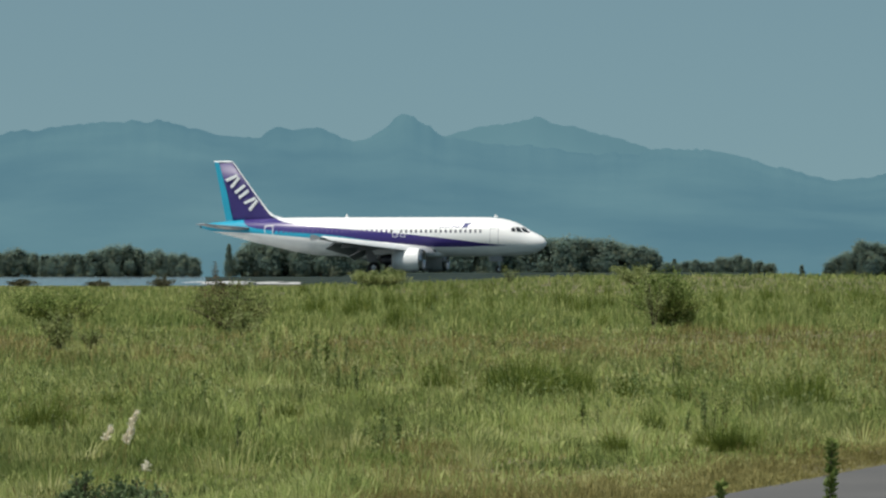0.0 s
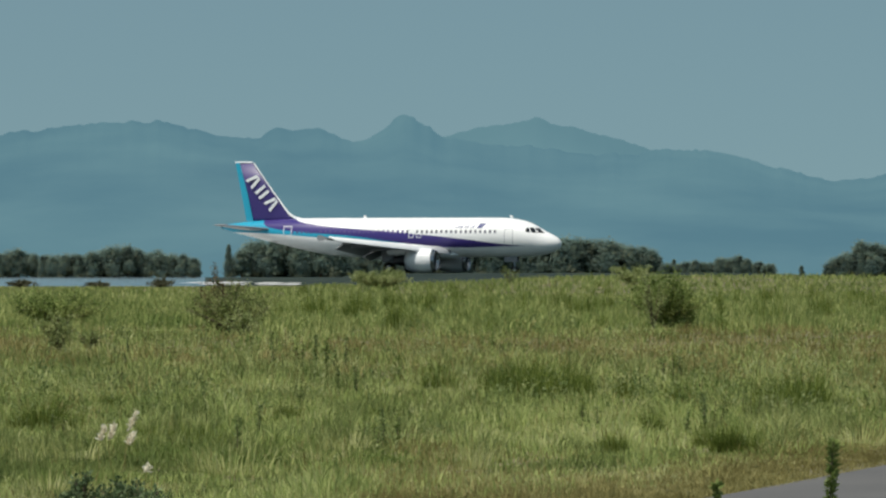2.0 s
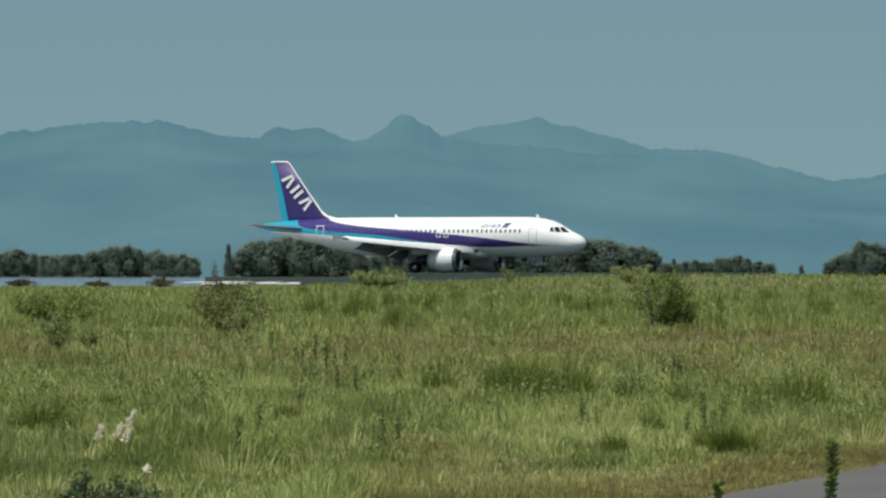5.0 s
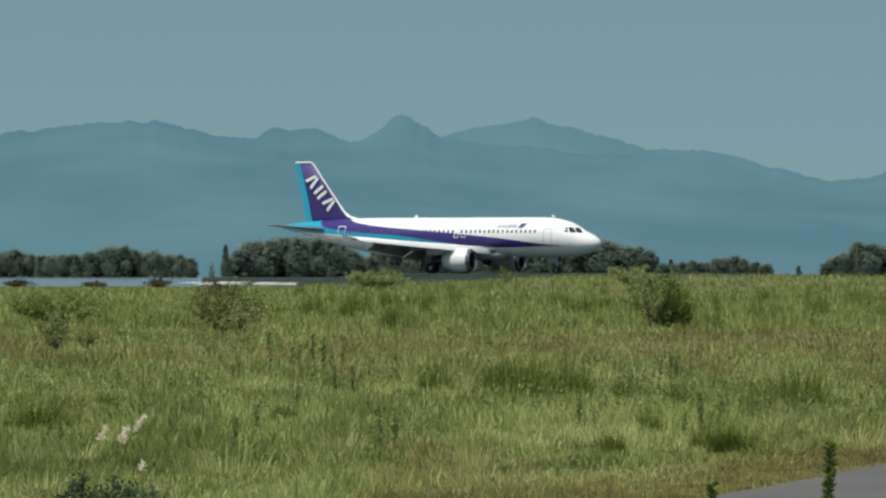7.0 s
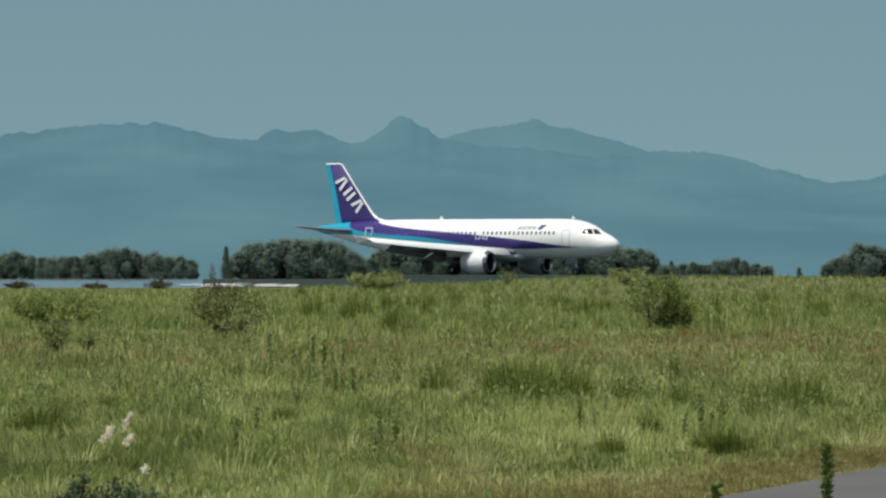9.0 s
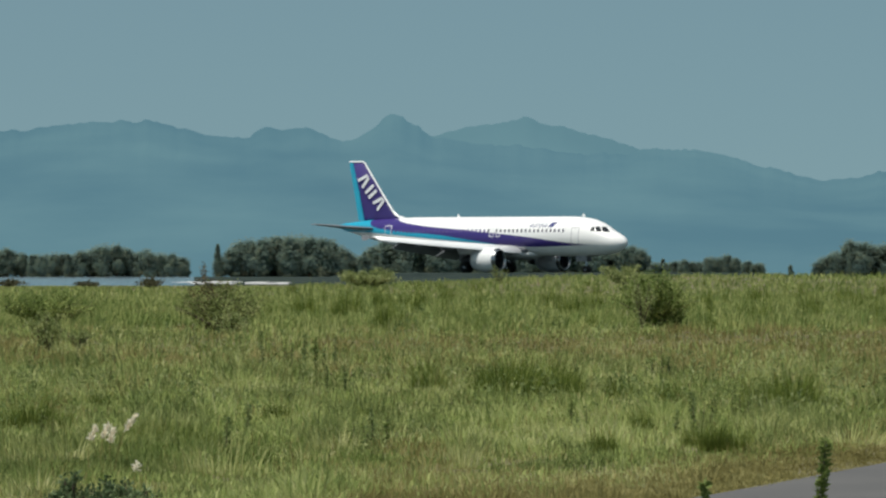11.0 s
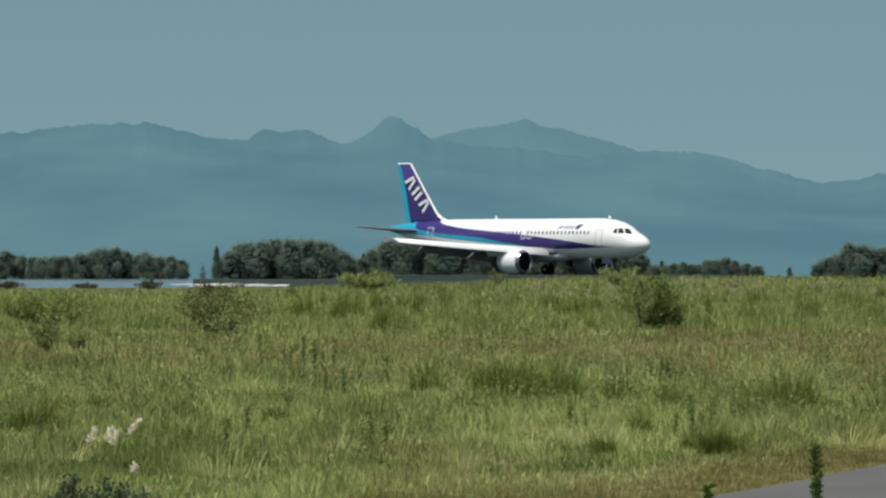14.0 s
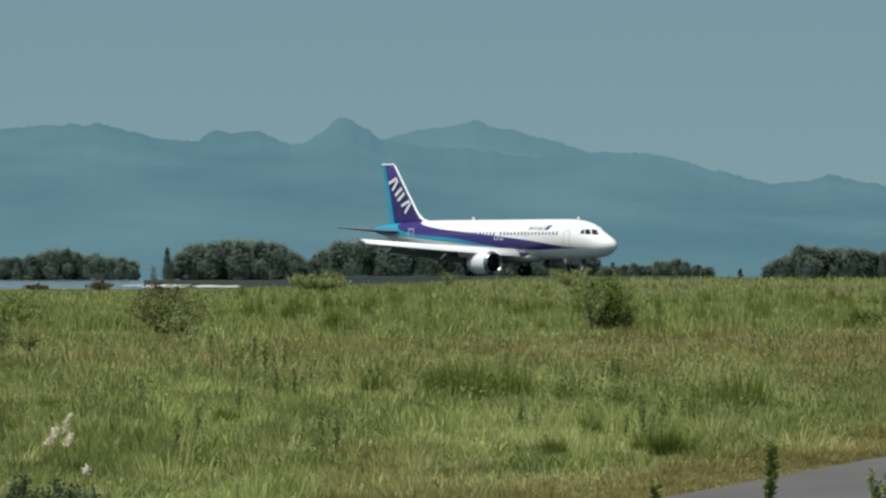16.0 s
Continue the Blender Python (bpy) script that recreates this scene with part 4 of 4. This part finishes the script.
for k in range(64):
    c = copy_thing(reeds[k % 3], pose(0, 0, 0))
    put(c, r_c.uniform(-24, 80), 1.6 / r_c.uniform(0.0038, 0.0098), 0, 73 * k)
    c.scale = (r_c.uniform(0.5, 1.2),) * 2 + (r_c.uniform(0.5, 0.95),)


STRAW = "arching pale straw-green clump of long grass"
straws = [blade_clump(87 + k, 0.42, w, n, PALEGRASS, STRAW, "grass_clump", 0.008, 0.9, "pale grass clumps") for k, (w, n) in enumerate([(0.5, 150), (0.34, 90), (0.8, 220)])]
pale_spots = [(52.3, 60.6), (50.8, 61), (54.0, 60.4), (-6.5, 108), (-3.0, 104), (-0.5, 112), (-9.5, 110), (-38, 92), (-30, 78), (33, 66), (37, 64), (27, 70), (-62, 46), (-66, 45), (-56, 44), (-15, 56), (4, 58), (-22, 68), (66, 80), (-44, 140)]
for k, (m, d) in enumerate(pale_spots + [(r_c.uniform(-70, 78), 1.6 / r_c.uniform(0.012, 0.034)) for _ in range(46)]):
    x, y = bear(m, d)
    if lane_side(x, y) < 1.2:
        continue
    c = straws[k] if k < 3 else copy_thing(straws[k % 3], pose(0, 0, 0))
    put(c, m, d, 0, 47 * k)
    c.scale = (r_c.uniform(0.7, 1.2),) * 2 + (r_c.uniform(0.55, 1.0) * (1.3 if 3 <= k < 7 else 1.0),)


def plume_stalk(seed, high, n):
    """A bent stalk with a drooping silky head."""
    r = np.random.RandomState(seed)
    root = new("plume_grass")
    pts = [(0, 0, -0.03), (0.01, 0, high * 0.5), (0.04, 0, high * 0.85), (0.09, 0.0, high)]
    part("stalk", tube(pts, [0.004, 0.003, 0.002, 0.0015], 5), DRY, root)
    q = r.uniform(0, 1, n)
    c = np.stack([0.035 + 0.05 * q, r.normal(0, 0.008, n), high * (0.74 + 0.28 * q)], 1)
    d = np.stack([0.2 + 0.3 * q, r.normal(0, 0.3, n), 0.9 - 0.2 * q], 1)
    part("plume", leaf_cloud("plume", c, d, np.full(n, 0.0115), PLUME, r, 3.2, 0.1), None, root)
    return tagged(root, "white feathery grass plume nodding in the wind", "grass", "white plumes")


plumes = []
for k, (m, d, h) in enumerate([(-50.2, 50, 0.47), (-52.2, 50, 0.36), (-54.2, 50, 0.35), (-50.6, 50.2, 0.32), (-47.0, 46, 0.2)]):
    x, y = bear(m, d)
    p = put(plume_stalk(90 + k, h, 150 if k < 4 else 40), m, d, 0, 20 * k)
    plumes.append((p, x, y, float(lie(x, y)), 20 * k, k))


# ---- the meadow: counted by nobody ----
swaying = []


def meadow():
    """Tufts of blades, thinner on the ground and coarser with distance."""
    r = np.random.RandomState(9)
    tufts, per = 104000, 5
    far = int(tufts * 0.27)
    drop = np.concatenate([r.uniform(0.0026, 0.0107, far), r.uniform(0.0107, 0.046, tufts - far)])     # how steeply the eye looks down on it
    ty = EYE / drop
    tx = r.uniform(-84, 94, tufts) / 1000 * ty
    ey = r.uniform(36, 70, 15000)
    tx = np.append(tx, ROAD_A.x + (ey - ROAD_A.y) * ROAD_D.x / ROAD_D.y - 1.7 * r.uniform(0, 1, 15000) ** 1.3 / ROAD_D.y)     # the dry fringe of the lane
    ty = np.append(ty, ey)
    tufts = len(tx)
    mid, small, tiny = vnoise(tx * 0.35, ty * 0.12 + 4, 22), vnoise(tx * 1.3, ty * 0.5, 23), vnoise(tx * 3.4 + 9, ty * 0.8, 24)
    swath, bare = vnoise(tx * 0.45 + 3, ty * 0.035 + 9, 25), vnoise(tx * 0.8 + 40, ty * 0.075, 26) * 0.65 + vnoise(tx * 2.6, ty * 0.3 + 7, 29) * 0.35
    tside = lane_side(tx, ty)
    u = r.uniform(0, 1, tufts)
    band = np.exp(-((ty - 122) / 32) ** 2) * (0.4 + 1.0 * swath) * (0.6 + 0.5 * np.clip(tx / ty * 25 + 0.6, 0, 1))
    dryness = 0.07 + 0.75 * band + 2.6 * np.clip(bare - 0.52, 0, 0.25) + 1.1 * np.clip((2.5 - tside) / 2.0, 0, 1) - 0.10 * (ty > 200)
    reedy = (ty > 165) * 0.8 + (swath > 0.62) * 0.2
    kind = np.where(u < dryness, 2, np.where(r.uniform(0, 1, tufts) < reedy, 1, 0))
    wet = vnoise(tx * 0.9 + ty * 0.07 + 11, ty * 0.10 - tx * 0.21, 27) * 0.55 + vnoise(tx * 2.8 - ty * 0.2, ty * 0.4 + tx * 0.5, 28) * 0.45
    lush = (r.uniform(0, 1, tufts) < 0.8 * np.clip((wet - 0.50) / 0.14, 0, 1)) & (ty < 150) & (tside > 1.6)
    kind = np.where(lush & (kind != 2), 3, kind)
    high = (0.05 + 0.10 * mid + 0.16 * small * small + 0.24 * tiny * tiny * small + 0.10 * (r.uniform(0, 1, tufts) > 0.95)) * r.uniform(0.7, 1.25, tufts)
    high = np.where(kind == 1, 0.26 + 0.5 * mid * small + 0.22 * tiny * r.uniform(0, 1, tufts), high)
    high = np.where(kind == 3, high * 1.15 + 0.03, np.where(kind == 2, high * 0.95, high)) * np.clip((tside + 0.7) / 2.4, 0.38, 1)
    high *= np.clip(ty / 85, 0.62, 1)
    west = np.clip((-0.010 - tx / ty) / 0.012, 0, 1)
    high = np.where(ty > 380, np.minimum(high, np.maximum(1.56 - 0.00262 * ty - lie(tx, ty), 0.05) * west + 2 * (1 - west)), high)
    rep = lambda q: np.repeat(q, per)
    gust = r.randint(0, 3, tufts)
    n = tufts * per
    a, q = r.uniform(0, 2 * math.pi, n), np.sqrt(r.uniform(0, 1, n))
    spread = rep(0.05 + 0.0011 * ty)
    x, y = rep(tx) + np.cos(a) * q * spread, rep(ty) + np.sin(a) * q * spread * 1.5
    bh = rep(high) * r.uniform(0.4, 1.15, n)
    wide = (0.0030 + 0.000105 * y) * r.uniform(0.6, 1.4, n) * np.where(r.uniform(0, 1, n) > 0.86, 1.9, 1.0)
    lean = 0.06 + 0.95 * q * r.uniform(0.1, 1.0, n)
    turn = a + r.normal(0, 0.9, n)
    keep = (lane_side(x, y) > 0.18 - 0.44 * vnoise(x * 1.3 + 20, y * 0.4, 31)) & (y < 586)
    kinds_ = rep(kind)
    for k, (name, mat, label) in enumerate([("grass", GRASS, "mixed green meadow grass bending in the wind"), ("tall_grass", REED, "taller yellow-green reedy grass towards the runway"),
                                            ("dry_grass", DRY, "dry tan seed grass among the green"), ("lush_grass", LUSH, "darker lush green grass in patches")]):
        for g in range(3):
            w = (kinds_ == k) & keep & (rep(gust) == g)
            me = blades(name, x[w], y[w], bh[w], wide[w] * (0.8 if k == 2 else 1.0), lean[w], turn[w], mat, r)
            swaying.append(tagged(part(name, me, None), label, "grass", kind="stuff"))


meadow()


def herbs():
    """Broad-leaved herbs in loose patches between the grasses."""
    r = np.random.RandomState(19)
    n = 2200
    y = EYE / r.uniform(0.007, 0.030, n)
    x = r.uniform(-84, 94, n) / 1000 * y
    ok = (vnoise(x * 0.5 + y * 0.08 + 3, y * 0.16 - x * 0.2, 41) * 0.6 + vnoise(x * 1.8 - y * 0.3, y * 0.6 + x * 0.6, 42) * 0.4 > 0.51 + 0.2 * r.uniform(0, 1, n)) & (lane_side(x, y) > 0.7)
    x, y = x[ok], y[ok]
    for name, mat, sel in (("meadow_herb", SHRUB, 0), ("meadow_herb", PALELEAF, 1), ("meadow_herb", GREYLEAF, 2)):
        w = (np.arange(len(x)) % 3) == sel
        per = 34
        px, py = np.repeat(x[w], per), np.repeat(y[w], per)
        m = len(px)
        h = np.repeat(r.uniform(0.2, 0.46, w.sum()), per)
        q = r.uniform(0.15, 1, m)
        a = r.uniform(0, 6.28, m)
        wide = (0.035 + 0.0007 * py) * (1.1 - 0.6 * q)
        at = np.stack([px + np.cos(a) * wide, py + np.sin(a) * wide, lie(px, py) + h * q], 1)
        out = np.stack([np.cos(a) * 0.8, np.sin(a) * 0.8, np.full(m, 1.1)], 1)
        me = leaf_cloud(name, at, out, 0.005 + 0.00014 * py, mat, r, 3.0)
        swaying.append(tagged(part(name, me, None), "broad-leaved green herbs scattered through the grass", "herb", kind="stuff"))


herbs()

# ---- what moves ----
TAXI = [(0, -6.40, 668.99, -12.65), (1, -5.48, 668.77, -14.79), (2, -4.51, 668.49, -16.85), (3, -3.51, 668.17, -18.87),
        (4, -2.45, 667.78, -20.90), (5, -1.34, 667.34, -22.96), (6, -0.19, 666.83, -25.08), (7, 0.99, 666.24, -27.27),
        (8, 2.20, 665.59, -29.54), (9, 3.43, 664.86, -31.88), (10, 4.67, 664.05, -34.30), (11, 5.92, 663.16, -36.78),
        (12, 7.16, 662.18, -39.29), (13, 8.40, 661.12, -41.80), (14, 9.63, 659.97, -44.28), (15, 10.87, 658.70, -46.68), (16, 12.12, 657.32, -48.95)]


def motions():
    walk(airliner, [(t, pose(x, y, 1.055, 0, 0, yaw)) for t, x, y, yaw in TAXI])
    for k, g in enumerate(swaying):
        walk(g, [(float(t), pose(0.010 * math.sin(2.1 * t + 2.1 * k) + 0.006 * math.sin(4.3 * t + k), 0, 0.004 * math.sin(2.1 * t + 2.1 * k + 1))) for t in np.arange(0, 16.01, 0.4)])
    for p, x, y, z, turn, k in plumes:
        rows = []
        for t in np.arange(0, 16.01, 0.4):
            sway = 9 * math.sin(1.9 * t + k) + 6 * math.sin(3.7 * t + 2.3 * k)
            rows.append((float(t), pose(x, y, z, 2 * math.sin(2.6 * t + k), sway, turn)))
        walk(p, rows)
    for ob, size, k in ((weed_front, 5.0, 0), (weed_front_low, 5.0, 1), (weed_front_east, 4.0, 2), (bush_round, 1.2, 3), (bush_twiggy, 1.5, 4), (bush_flat, 1.2, 5)):
        x, y, z = ob.matrix_basis.translation
        walk(ob, [(float(t), pose(x, y, z, size * 0.4 * math.sin(1.7 * t + k), size * (0.6 * math.sin(1.3 * t + 2 * k) + 0.4 * math.sin(3.1 * t + k)), 0)) for t in np.arange(0, 16.01, 0.4)])
    ts = np.arange(0, 16.01, 0.2)
    run = np.concatenate([[0], np.cumsum([math.hypot(b[1] - a[1], b[2] - a[2]) for a, b in zip(TAXI, TAXI[1:])])])
    s = np.interp(ts, [r[0] for r in TAXI], run)
    for hub, x, y, r in wheels:
        walk(hub, [(float(t), pose(x, y, r, 0, math.degrees(q / r), 0)) for t, q in zip(ts, s)])


motions()
